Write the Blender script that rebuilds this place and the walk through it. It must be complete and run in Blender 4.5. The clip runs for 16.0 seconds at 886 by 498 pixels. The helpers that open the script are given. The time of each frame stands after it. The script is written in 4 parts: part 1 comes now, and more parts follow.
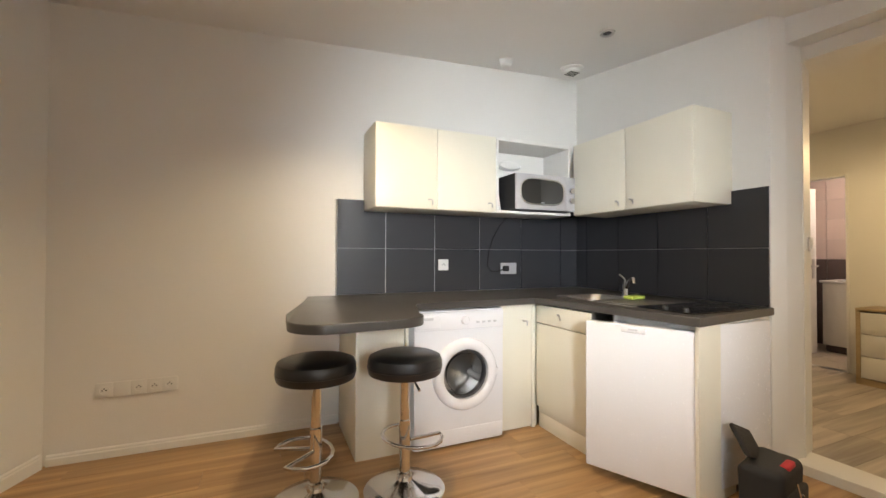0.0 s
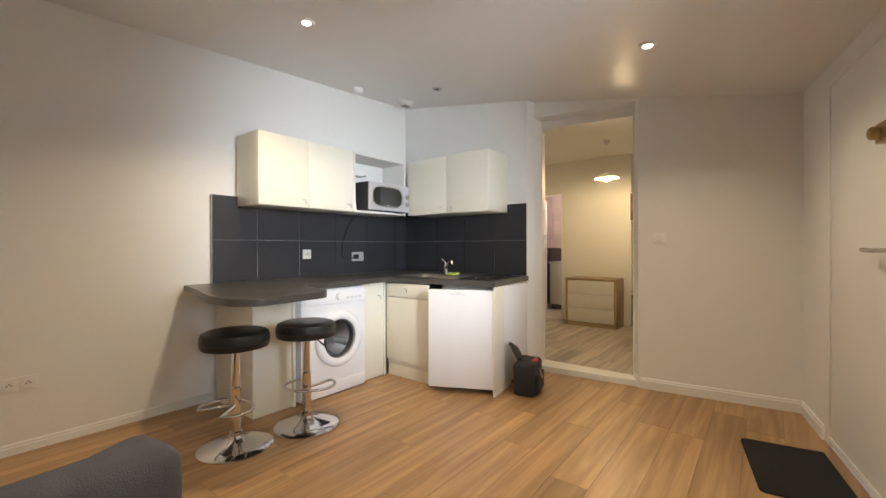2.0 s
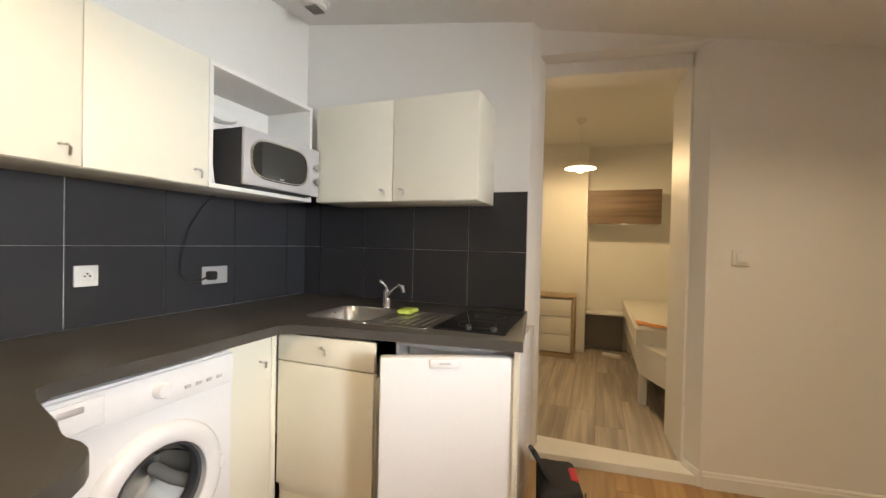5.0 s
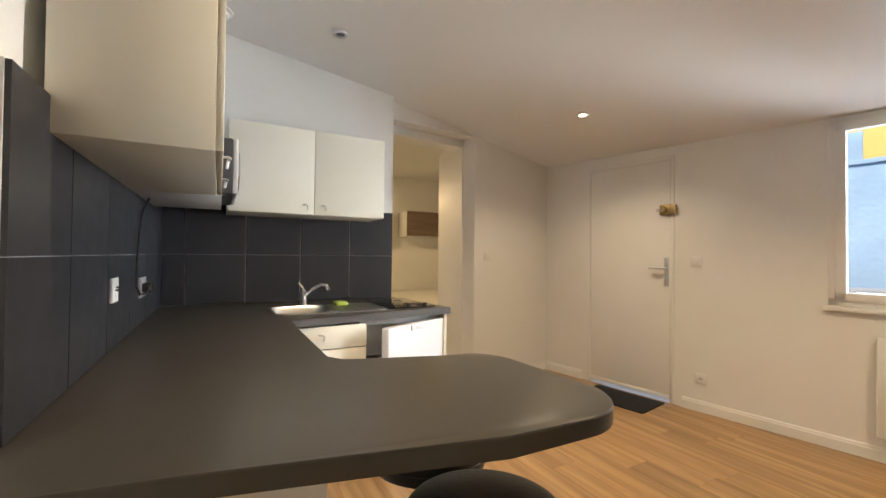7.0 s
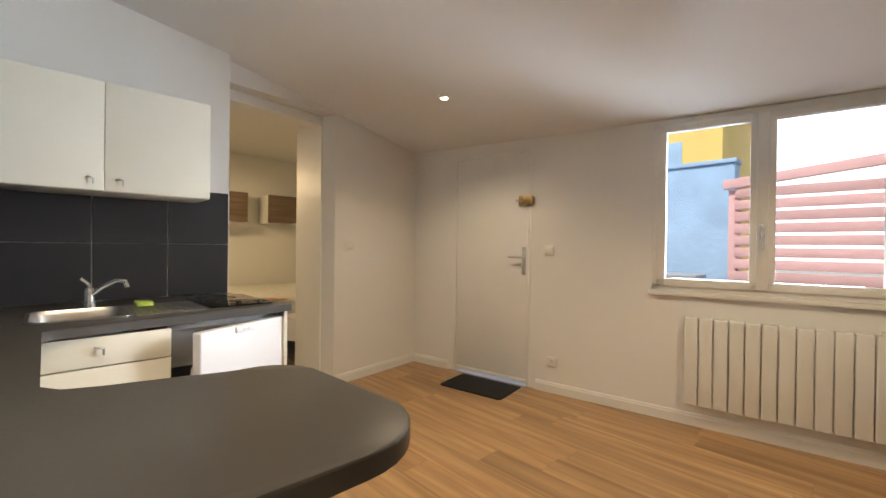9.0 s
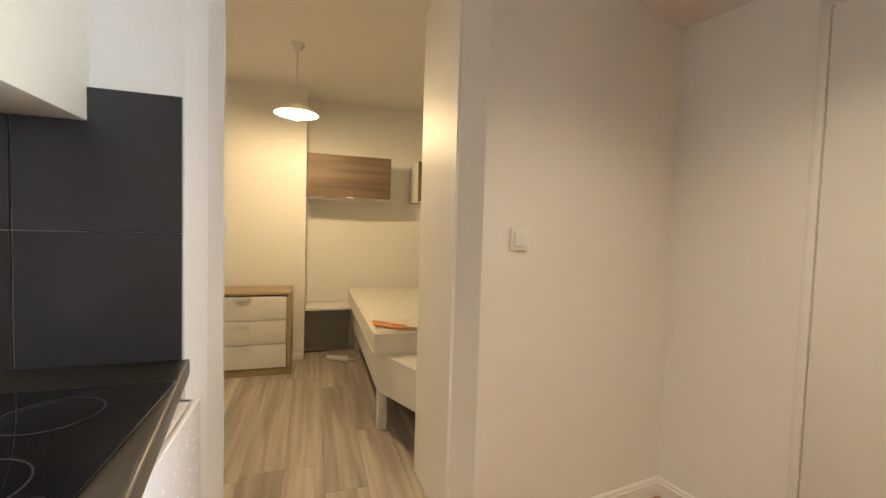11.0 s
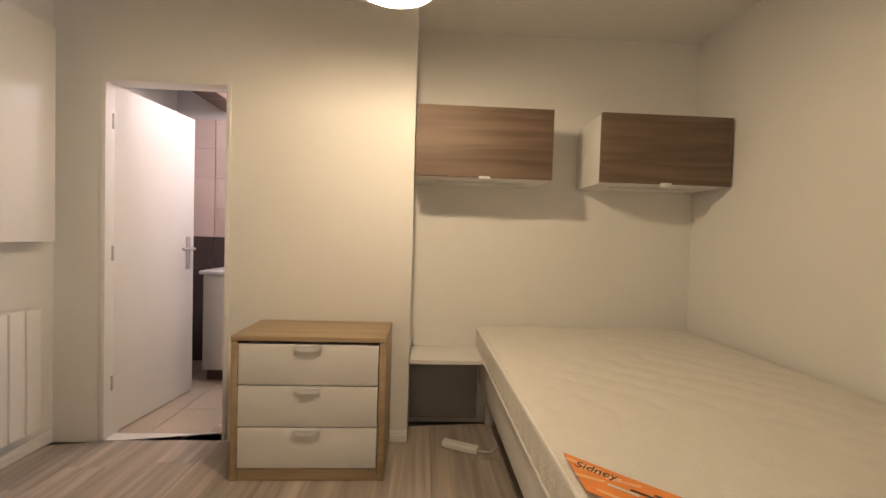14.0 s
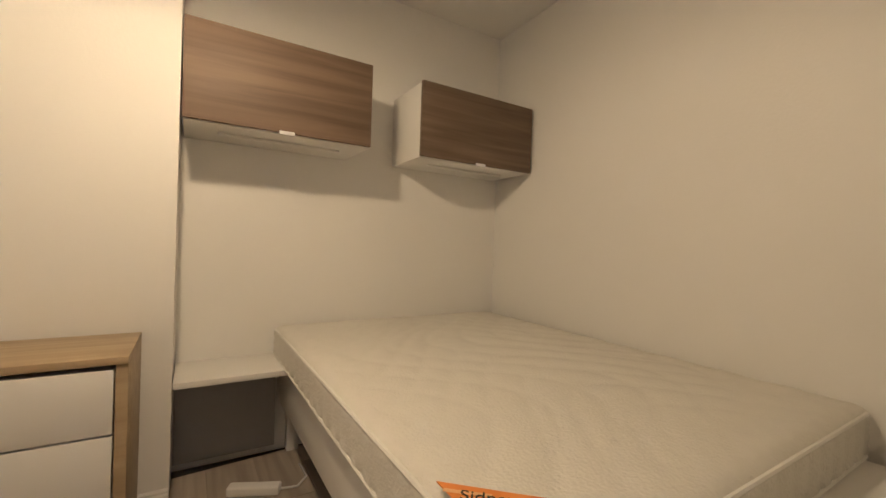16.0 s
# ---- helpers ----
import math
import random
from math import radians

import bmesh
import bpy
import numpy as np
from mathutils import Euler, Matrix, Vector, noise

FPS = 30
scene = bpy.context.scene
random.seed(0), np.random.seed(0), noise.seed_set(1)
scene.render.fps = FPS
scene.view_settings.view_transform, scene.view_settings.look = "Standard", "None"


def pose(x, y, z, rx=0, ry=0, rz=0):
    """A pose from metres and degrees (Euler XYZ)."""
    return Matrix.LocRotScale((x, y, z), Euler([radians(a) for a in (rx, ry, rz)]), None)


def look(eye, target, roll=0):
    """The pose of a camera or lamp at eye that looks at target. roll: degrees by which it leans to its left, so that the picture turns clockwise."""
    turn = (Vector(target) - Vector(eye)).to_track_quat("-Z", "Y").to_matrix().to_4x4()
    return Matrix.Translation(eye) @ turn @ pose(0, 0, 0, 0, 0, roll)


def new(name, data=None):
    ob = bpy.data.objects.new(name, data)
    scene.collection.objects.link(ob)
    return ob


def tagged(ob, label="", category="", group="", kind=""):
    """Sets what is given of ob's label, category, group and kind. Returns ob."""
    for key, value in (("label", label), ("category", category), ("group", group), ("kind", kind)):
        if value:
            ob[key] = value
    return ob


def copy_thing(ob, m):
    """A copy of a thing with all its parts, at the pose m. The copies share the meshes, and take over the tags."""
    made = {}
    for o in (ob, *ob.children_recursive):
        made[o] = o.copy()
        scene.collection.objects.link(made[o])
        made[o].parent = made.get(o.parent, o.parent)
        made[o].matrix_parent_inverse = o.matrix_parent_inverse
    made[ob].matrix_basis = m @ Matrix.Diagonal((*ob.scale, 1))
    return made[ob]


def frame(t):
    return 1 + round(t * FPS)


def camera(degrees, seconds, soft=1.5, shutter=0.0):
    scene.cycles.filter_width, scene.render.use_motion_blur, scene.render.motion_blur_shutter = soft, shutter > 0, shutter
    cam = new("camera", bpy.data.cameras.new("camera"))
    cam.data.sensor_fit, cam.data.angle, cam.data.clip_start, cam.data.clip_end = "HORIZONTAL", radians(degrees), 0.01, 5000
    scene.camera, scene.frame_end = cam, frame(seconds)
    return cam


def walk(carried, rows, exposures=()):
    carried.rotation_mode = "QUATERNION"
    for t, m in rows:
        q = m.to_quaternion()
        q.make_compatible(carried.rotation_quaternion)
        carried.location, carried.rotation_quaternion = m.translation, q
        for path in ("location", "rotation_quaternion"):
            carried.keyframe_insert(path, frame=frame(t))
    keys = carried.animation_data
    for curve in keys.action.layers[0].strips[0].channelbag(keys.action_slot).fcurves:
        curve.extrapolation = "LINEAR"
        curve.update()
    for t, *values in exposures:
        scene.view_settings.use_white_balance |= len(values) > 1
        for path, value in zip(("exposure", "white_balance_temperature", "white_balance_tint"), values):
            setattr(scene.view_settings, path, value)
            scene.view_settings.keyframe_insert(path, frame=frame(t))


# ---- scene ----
cam = camera(94.7, 16.0)
PATH = [
    (0, (-2.508, -2.825, 1.145), (-1.711, -0.991, 1.175), 0.2),
    (0.5, (-2.848, -2.931, 1.208), (-1.77, -1.246, 1.221), 0.1),
    (1, (-3.134, -3.082, 1.199), (-1.837, -1.559, 1.206), -0.1),
    (1.5, (-3.287, -3.154, 1.172), (-1.826, -1.789, 1.174), -0.2),
    (2, (-3.372, -3.196, 1.13), (-1.802, -1.958, 1.121), -0.2),
    (2.5, (-3.39, -3.238, 1.088), (-1.762, -2.076, 1.079), -0.1),
    (3, (-3.265, -3.232, 1.128), (-1.611, -2.109, 1.104), 0.1),
    (3.5, (-2.923, -3.088, 1.139), (-1.254, -1.987, 1.12), 0.4),
    (4, (-2.549, -2.794, 1.215), (-0.852, -1.737, 1.174), 0.8),
    (4.5, (-2.32, -2.312, 1.226), (-0.535, -1.411, 1.198), 1.4),
    (4.7, (-2.262, -2.118, 1.232), (-0.450, -1.275, 1.203), 1.4),
    (5.3, (-2.340, -1.640, 1.230), (-0.560, -1.180, 1.210), 1.2),
    (5.9, (-2.630, -1.080, 1.225), (-0.760, -1.130, 1.225), 1.0),
    (6.4, (-2.880, -0.650, 1.220), (-0.990, -1.150, 1.240), 0.9),
    (6.8, (-2.994, -0.405, 1.217), (-1.168, -1.219, 1.247), 0.8),
    (7, (-3.016, -0.325, 1.201), (-1.262, -1.286, 1.231), 0.6),
    (7.5, (-3.076, -0.234, 1.193), (-1.498, -1.462, 1.213), 0.5),
    (8, (-3.076, -0.224, 1.186), (-1.671, -1.647, 1.197), 0.4),
    (8.2, (-3.071, -0.228, 1.183), (-1.709, -1.694, 1.189), 0.4),
    (8.8, (-3.010, -0.480, 1.190), (-1.610, -1.900, 1.185), 0.6),
    (9.4, (-2.780, -0.980, 1.205), (-1.280, -2.280, 1.175), 0.9),
    (9.9, (-2.420, -1.260, 1.220), (-0.790, -2.400, 1.160), 1.1),
    (10.3, (-1.974, -1.471, 1.235), (-0.248, -2.478, 1.147), 1.3),
    (10.5, (-1.766, -1.615, 1.223), (0.024, -2.504, 1.135), 1.2),
    (11, (-1.187, -1.817, 1.218), (0.714, -2.429, 1.127), 1.7),
    (11.5, (-0.59, -1.884, 1.223), (1.37, -2.272, 1.133), 2.1),
    (12, (-0.087, -1.851, 1.226), (1.901, -2.058, 1.139), 1.8),
    (12.5, (0.213, -1.823, 1.17), (2.211, -1.881, 1.089), 1.8),
    (13, (0.344, -1.827, 1.039), (2.343, -1.809, 0.971), 1.9),
    (13.5, (0.321, -1.819, 1.008), (2.32, -1.807, 0.953), 1.9),
    (14, (0.385, -1.82, 1.161), (2.382, -1.92, 1.105), 1.7),
    (14.5, (0.633, -1.883, 1.22), (2.606, -2.206, 1.179), 1.8),
    (15, (0.768, -1.904, 1.157), (2.678, -2.496, 1.13), 1.9),
    (15.5, (0.775, -1.825, 1.081), (2.577, -2.693, 1.061), 1.9),
    (16, (0.764, -1.814, 1.044), (2.467, -2.863, 1.03), 1.9),
]
EXPOSURES = [(0.0, 0.12, 6700, 10), (2.5, 0.1, 6300, 10), (4.7, 0.08, 6900, 10), (6.8, 0.3, 6500, 10), (7.5, 0.12, 6500, 10), (8.2, 0.08, 6350, 10), (10.5, 0.36, 6400, 10), (11.0, 0.46, 6400, 10), (11.5, 0.28, 6200, 10),
             (12.0, 0.0, 7000, 10), (12.5, 0.2, 6000, 14), (13.0, 0.3, 5600, 17), (16.0, 0.25, 5600, 17)]
walk(cam, [(t, look(eye, target, roll)) for t, eye, target, roll in PATH], EXPOSURES)

# ---- light ----
world = bpy.data.worlds.new("sky")
scene.world = world
world.use_nodes = True
wn = world.node_tree
sky = wn.nodes.new("ShaderNodeTexSky")
sky.sky_type, sky.sun_disc = "NISHITA", False
SUN_UP, SUN_TURN = radians(52), radians(10)
sky.sun_elevation, sky.sun_rotation = SUN_UP, SUN_TURN
wn.nodes["Background"].inputs["Strength"].default_value = 0.15
wn.links.new(sky.outputs[0], wn.nodes["Background"].inputs["Color"])


def lamp_light(name, kind, m, energy, colour, size=0.05, **more):
    data = bpy.data.lights.new(name, kind)
    data.energy, data.color = energy, colour
    if kind == "SUN":
        data.angle = size
    elif kind == "AREA":
        data.shape, data.size, data.size_y = "RECTANGLE", size, more["tall"]
    else:
        data.shadow_soft_size = size
    if kind == "SPOT":
        data.spot_size, data.spot_blend = more["cone"], more["blend"]
    ob = new(name, data)
    ob.matrix_world = m
    return ob


toward = Vector((math.sin(SUN_TURN) * math.cos(SUN_UP), math.cos(SUN_TURN) * math.cos(SUN_UP), math.sin(SUN_UP)))
lamp_light("sun", "SUN", look(toward * 20, (0, 0, 0)), 5.0, (1, 0.95, 0.86), radians(0.5))
WARM = (1.0, 0.78, 0.50)
# the wall with the window: a point on it and its direction
C0, CD = Vector((0.205, -3.415, 0)), (Vector((-5.1, -4.29, 0)) - Vector((0.205, -3.415, 0))).normalized()
CN = Vector((CD.y, -CD.x, 0))  # into the room
if CN.y < 0:
    CN = -CN


def on_c(x, off=0.0, z=0.0):
    """A point of the window wall at that x, off metres into the room."""
    p = C0 + CD * ((x - C0.x) / CD.x) + CN * off
    return Vector((p.x, p.y, z))


# daylight in the window's opening: the sky's broad beam into the room, and the sunny yard's bounce low down
wmid, low = on_c(-2.27, -0.26, 1.49), on_c(-2.505, -0.17, 0.962)
beam = lamp_light("window_daylight", "AREA", look(wmid, (-0.36, 0.0, 1.4)), 24, (0.88, 0.94, 1.0), 0.62, tall=0.95)
beam.data.spread = radians(59)
lamp_light("yard_bounce", "AREA", look(low, low + CN + Vector((0, 0, 0.5))), 3, (0.80, 0.90, 1.0), 1.0, tall=0.05)
SPOTS = [(-1.98, -1.085, 2.445), (-0.86, -2.68, 2.25), (-2.97, -2.77, 2.215)]
for (sx, sy, sz), watts in zip(SPOTS, (72, 31, 50)):
    lamp_light("ceiling_spot_light", "SPOT", look((sx, sy, sz - 0.03), (sx + 0.001, sy, 0)), watts, WARM, 0.03, cone=radians(138), blend=0.75)
LAMP = (1.69, -1.71)
lamp_light("pendant_light", "POINT", pose(LAMP[0], LAMP[1], 1.942), 34, (1.0, 0.71, 0.37), 0.04)
lamp_light("bathroom_light", "POINT", pose(3.55, -0.85, 2.2), 19, (1.0, 0.80, 0.68), 0.08)


# ---- materials ----
def material(name, colour, rough=0.5, vary=0.08, scale=6.0, bump=0.05, fine=60.0, metal=0.0, each=0.0, coat=0.0, stretch=(1, 1, 1)):
    """Plain colour with broad stains, fine grain and relief; each: how much single pieces differ."""
    m = bpy.data.materials.new(name)
    m.use_nodes = True
    t = m.node_tree
    n, li, b = t.nodes, t.links, t.nodes["Principled BSDF"]
    co, mp = n.new("ShaderNodeTexCoord"), n.new("ShaderNodeMapping")
    mp.inputs["Scale"].default_value = stretch
    li.new(co.outputs["Object"], mp.inputs["Vector"])
    a, f2 = n.new("ShaderNodeTexNoise"), n.new("ShaderNodeTexNoise")
    a.inputs["Scale"].default_value, a.inputs["Detail"].default_value = scale, 5
    f2.inputs["Scale"].default_value, f2.inputs["Detail"].default_value = fine, 3
    li.new(mp.outputs[0], a.inputs["Vector"])
    li.new(mp.outputs[0], f2.inputs["Vector"])
    ramp = n.new("ShaderNodeMix")
    ramp.data_type = "RGBA"
    ramp.inputs[6].default_value = (*[c * (1 - vary) for c in colour], 1)
    ramp.inputs[7].default_value = (*[min(1, c * (1 + vary)) for c in colour], 1)
    li.new(a.outputs["Fac"], ramp.inputs[0])
    out = ramp.outputs[2]
    if each:
        info, hsv, mul = n.new("ShaderNodeObjectInfo"), n.new("ShaderNodeHueSaturation"), n.new("ShaderNodeMapRange")
        mul.inputs["To Min"].default_value, mul.inputs["To Max"].default_value = 1 - each, 1 + each
        li.new(info.outputs["Random"], mul.inputs["Value"])
        li.new(mul.outputs[0], hsv.inputs["Value"])
        li.new(out, hsv.inputs["Color"])
        out = hsv.outputs[0]
    li.new(out, b.inputs["Base Color"])
    rr = n.new("ShaderNodeMapRange")
    rr.inputs["To Min"].default_value, rr.inputs["To Max"].default_value = max(0.02, rough - 0.07), min(1, rough + 0.07)
    li.new(f2.outputs["Fac"], rr.inputs["Value"])
    li.new(rr.outputs[0], b.inputs["Roughness"])
    b.inputs["Metallic"].default_value = metal
    b.inputs["Coat Weight"].default_value = coat
    if bump:
        bm_ = n.new("ShaderNodeBump")
        bm_.inputs["Strength"].default_value, bm_.inputs["Distance"].default_value = bump, 0.01
        li.new(f2.outputs["Fac"], bm_.inputs["Height"])
        li.new(bm_.outputs[0], b.inputs["Normal"])
    return m


def wood(name, light, dark, rough=0.4, strips=0.0, each=0.12, grain=(1.2, 22, 22)):
    """Long grain along x, streaks, and tone that differs from piece to piece; strips: broader bands across."""
    m = bpy.data.materials.new(name)
    m.use_nodes = True
    t = m.node_tree
    n, li, b = t.nodes, t.links, t.nodes["Principled BSDF"]
    co, mp, info = n.new("ShaderNodeTexCoord"), n.new("ShaderNodeMapping"), n.new("ShaderNodeObjectInfo")
    shift = n.new("ShaderNodeVectorMath")
    shift.operation = "MULTIPLY_ADD"
    shift.inputs[1].default_value = (31, 17, 9)
    li.new(info.outputs["Random"], shift.inputs[0])
    li.new(co.outputs["Object"], shift.inputs[2])
    mp.inputs["Scale"].default_value = grain
    li.new(shift.outputs[0], mp.inputs["Vector"])
    a, f2 = n.new("ShaderNodeTexNoise"), n.new("ShaderNodeTexNoise")
    a.inputs["Scale"].default_value, a.inputs["Detail"].default_value, a.inputs["Distortion"].default_value = 1.0, 6, 0.6
    f2.inputs["Scale"].default_value, f2.inputs["Detail"].default_value = 5.0, 4
    li.new(mp.outputs[0], a.inputs["Vector"])
    li.new(mp.outputs[0], f2.inputs["Vector"])
    r = n.new("ShaderNodeValToRGB")
    r.color_ramp.elements[0].position, r.color_ramp.elements[1].position = 0.32, 0.68
    r.color_ramp.elements[0].color, r.color_ramp.elements[1].color = (*dark, 1), (*light, 1)
    li.new(a.outputs["Fac"], r.inputs["Fac"])
    hsv, mul = n.new("ShaderNodeHueSaturation"), n.new("ShaderNodeMapRange")
    mul.inputs["To Min"].default_value, mul.inputs["To Max"].default_value = 1 - each, 1 + each
    li.new(info.outputs["Random"], mul.inputs["Value"])
    li.new(r.outputs[0], hsv.inputs["Color"])
    val = mul.outputs[0]
    if strips:
        m2, b2, k = n.new("ShaderNodeMapping"), n.new("ShaderNodeTexNoise"), n.new("ShaderNodeMath")
        m2.inputs["Scale"].default_value = (0.9, 14, 1)
        li.new(shift.outputs[0], m2.inputs["Vector"])
        li.new(m2.outputs[0], b2.inputs["Vector"])
        b2.inputs["Scale"].default_value, b2.inputs["Detail"].default_value = 1.0, 1
        r2 = n.new("ShaderNodeMapRange")
        r2.inputs["From Min"].default_value, r2.inputs["From Max"].default_value = 0.35, 0.65
        r2.inputs["To Min"].default_value, r2.inputs["To Max"].default_value = 1 - strips, 1 + strips
        li.new(b2.outputs["Fac"], r2.inputs["Value"])
        k.operation = "MULTIPLY"
        li.new(val, k.inputs[0])
        li.new(r2.outputs[0], k.inputs[1])
        val = k.outputs[0]
    li.new(val, hsv.inputs["Value"])
    li.new(hsv.outputs[0], b.inputs["Base Color"])
    rr = n.new("ShaderNodeMapRange")
    rr.inputs["To Min"].default_value, rr.inputs["To Max"].default_value = rough - 0.08, rough + 0.1
    li.new(f2.outputs["Fac"], rr.inputs["Value"])
    li.new(rr.outputs[0], b.inputs["Roughness"])
    bp = n.new("ShaderNodeBump")
    bp.inputs["Strength"].default_value, bp.inputs["Distance"].default_value = 0.08, 0.004
    li.new(f2.outputs["Fac"], bp.inputs["Height"])
    li.new(bp.outputs[0], b.inputs["Normal"])
    return m


def glow(name, colour, strength):
    m = bpy.data.materials.new(name)
    m.use_nodes = True
    b = m.node_tree.nodes["Principled BSDF"]
    b.inputs["Emission Color"].default_value, b.inputs["Emission Strength"].default_value = (*colour, 1), strength
    return m


WALL = material("wall_paint", (0.80, 0.79, 0.76), 0.55, 0.03, 1.3, 0.06, 90)
CEIL = material("ceiling_paint", (0.78, 0.77, 0.75), 0.36, 0.03, 1.0, 0.03, 50)
TRIM = material("gloss_white_paint", (0.80, 0.79, 0.76), 0.5, 0.04, 4, 0.04, 40)
CREAM = material("cream_laminate", (0.78, 0.75, 0.64), 0.35, 0.02, 3, 0.01, 120)
WHITE = material("white_enamel", (0.80, 0.80, 0.82), 0.25, 0.02, 3, 0.01, 80)
WHITEMELA = material("white_melamine", (0.76, 0.75, 0.72), 0.4, 0.03, 5, 0.02, 80)
TILE = material("slate_grey_tile", (0.025, 0.026, 0.031), 0.38, 0.06, 3, 0.0, 12, each=0.10)
GROUT = material("grey_grout", (0.66, 0.66, 0.65), 0.9, 0.15, 20, 0.1)
TOP = material("dark_grey_worktop", (0.068, 0.063, 0.058), 0.31, 0.08, 9, 0.012, 220)
BLACK = material("black_leatherette", (0.012, 0.012, 0.013), 0.35, 0.2, 8, 0.12, 160)
NYLON = material("black_nylon", (0.014, 0.014, 0.016), 0.75, 0.3, 20, 0.3, 250)
CHROME = material("chrome", (0.75, 0.75, 0.76), 0.12, 0.04, 5, 0.0, 30, metal=1)
STEEL = material("brushed_steel", (0.62, 0.61, 0.60), 0.3, 0.06, 6, 0.02, 80, metal=1, stretch=(1, 8, 1))
BRASS = material("aged_brass", (0.42, 0.30, 0.14), 0.35, 0.15, 12, 0.03, metal=1)
SILVER = material("silver_plastic", (0.58, 0.58, 0.60), 0.32, 0.03, 6, 0.01, metal=0.4)
BLACKGLASS = material("black_glass", (0.006, 0.006, 0.007), 0.06, 0.1, 5, 0.0, coat=0.5)
DARK = material("dark_rubber", (0.03, 0.03, 0.032), 0.6, 0.2, 12, 0.1)
HOLE = material("dark_slot", (0.02, 0.018, 0.016), 0.8, 0.1)
RED = material("red_cloth", (0.45, 0.03, 0.04), 0.8, 0.2, 20, 0.2)
PLASTIC = material("white_plastic", (0.78, 0.77, 0.74), 0.35, 0.02, 6, 0.01)
RADI = material("radiator_enamel", (0.78, 0.77, 0.73), 0.32, 0.03, 4, 0.01)
PAPER = material("paper", (0.75, 0.74, 0.70), 0.8, 0.06, 12, 0.05)
GREEN = material("sponge_green", (0.35, 0.45, 0.08), 0.9, 0.2, 40, 0.4)
SOFA = material("blue_grey_weave", (0.085, 0.088, 0.115), 0.9, 0.3, 14, 0.5, 260)
THROW = material("lilac_grey_throw", (0.30, 0.31, 0.38), 0.95, 0.2, 9, 0.5, 300)
MATTRESS = material("quilted_ticking", (0.72, 0.70, 0.64), 0.85, 0.05, 18, 0.35, 120)
PIPING = material("mattress_piping", (0.78, 0.77, 0.72), 0.8, 0.04)
ORANGE = material("orange_label", (0.80, 0.27, 0.05), 0.5, 0.22, 14, 0.05)
PALEORANGE = material("pale_orange_print", (0.85, 0.50, 0.24), 0.5, 0.2, 30, 0.05)
INK = material("printed_ink", (0.03, 0.02, 0.02), 0.6, 0.1)
MAT = material("black_coir", (0.012, 0.012, 0.013), 0.95, 0.4, 60, 0.8, 300)
PLAINGREY = material("plain_mid_grey", (0.36, 0.36, 0.37), 0.6, 0.06, 4, 0.04)
SHADE = material("opal_shade", (0.82, 0.80, 0.74), 0.3, 0.02, 4, 0.0)
SHADE.node_tree.nodes["Principled BSDF"].inputs["Transmission Weight"].default_value = 0.12
BULB = glow("bulb_glow", (1.0, 0.78, 0.45), 18)
SPOTGLOW = glow("spot_glow", (1.0, 0.80, 0.52), 30)
OAK = wood("oak_laminate", (0.49, 0.305, 0.145), (0.32, 0.18, 0.078), 0.36, 0.14, 0.13)
GREYOAK = wood("grey_oak_laminate", (0.50, 0.44, 0.37), (0.33, 0.28, 0.235), 0.42, 0.20, 0.09)
CHESTOAK = wood("light_oak_veneer", (0.45, 0.345, 0.205), (0.34, 0.25, 0.145), 0.45, 0.0, 0.05, (22, 1.5, 22))
WALNUT = wood("walnut_laminate", (0.19, 0.13, 0.088), (0.11, 0.074, 0.05), 0.6, 0.0, 0.08, (30, 1.2, 26))
BLUEWALL = material("blue_render", (0.36, 0.52, 0.70), 0.9, 0.4, 2.2, 0.9, 14)
YELLOW = material("yellow_render", (0.80, 0.58, 0.18), 0.9, 0.15, 3, 0.2)
FENCE = material("red_brown_timber", (0.66, 0.40, 0.38), 0.75, 0.2, 6, 0.2, each=0.12, stretch=(1, 6, 6))
CONCRETE = material("yard_concrete", (0.33, 0.32, 0.30), 0.9, 0.25, 2, 0.4)
PINK = material("pale_pink_tile", (0.72, 0.60, 0.55), 0.15, 0.04, 3, 0.02, each=0.05)
BROWNTILE = material("brown_grey_tile", (0.13, 0.10, 0.095), 0.25, 0.12, 5, 0.03, each=0.08)
BEIGE = material("beige_floor_tile", (0.55, 0.47, 0.37), 0.3, 0.08, 4, 0.03, each=0.05)
GLASS = bpy.data.materials.new("window_glass")
GLASS.use_nodes = True
gb = GLASS.node_tree.nodes["Principled BSDF"]
gb.inputs["Transmission Weight"].default_value, gb.inputs["Roughness"].default_value, gb.inputs["IOR"].default_value = 1.0, 0.0, 1.45

DOORGLASS = bpy.data.materials.new("smoked_door_glass")
DOORGLASS.use_nodes = True
gb = DOORGLASS.node_tree.nodes["Principled BSDF"]
gb.inputs["Transmission Weight"].default_value, gb.inputs["Roughness"].default_value, gb.inputs["IOR"].default_value = 1.0, 0.02, 1.05
gb.inputs["Base Color"].default_value = (0.36, 0.36, 0.36, 1)
RUBBER = material("grey_door_gasket", (0.10, 0.10, 0.11), 0.55, 0.1, 12, 0.05)


# ---- mesh tools ----
def finish(bm, name, mat, parent=None, smooth=False):
    me = bpy.data.meshes.new(name)
    bmesh.ops.recalc_face_normals(bm, faces=bm.faces)
    bm.to_mesh(me)
    bm.free()
    me.materials.append(mat)
    if smooth:
        me.polygons.foreach_set("use_smooth", [True] * len(me.polygons))
        me.set_sharp_from_angle(angle=radians(38))
    ob = new(name, me)
    ob.parent = parent
    return ob


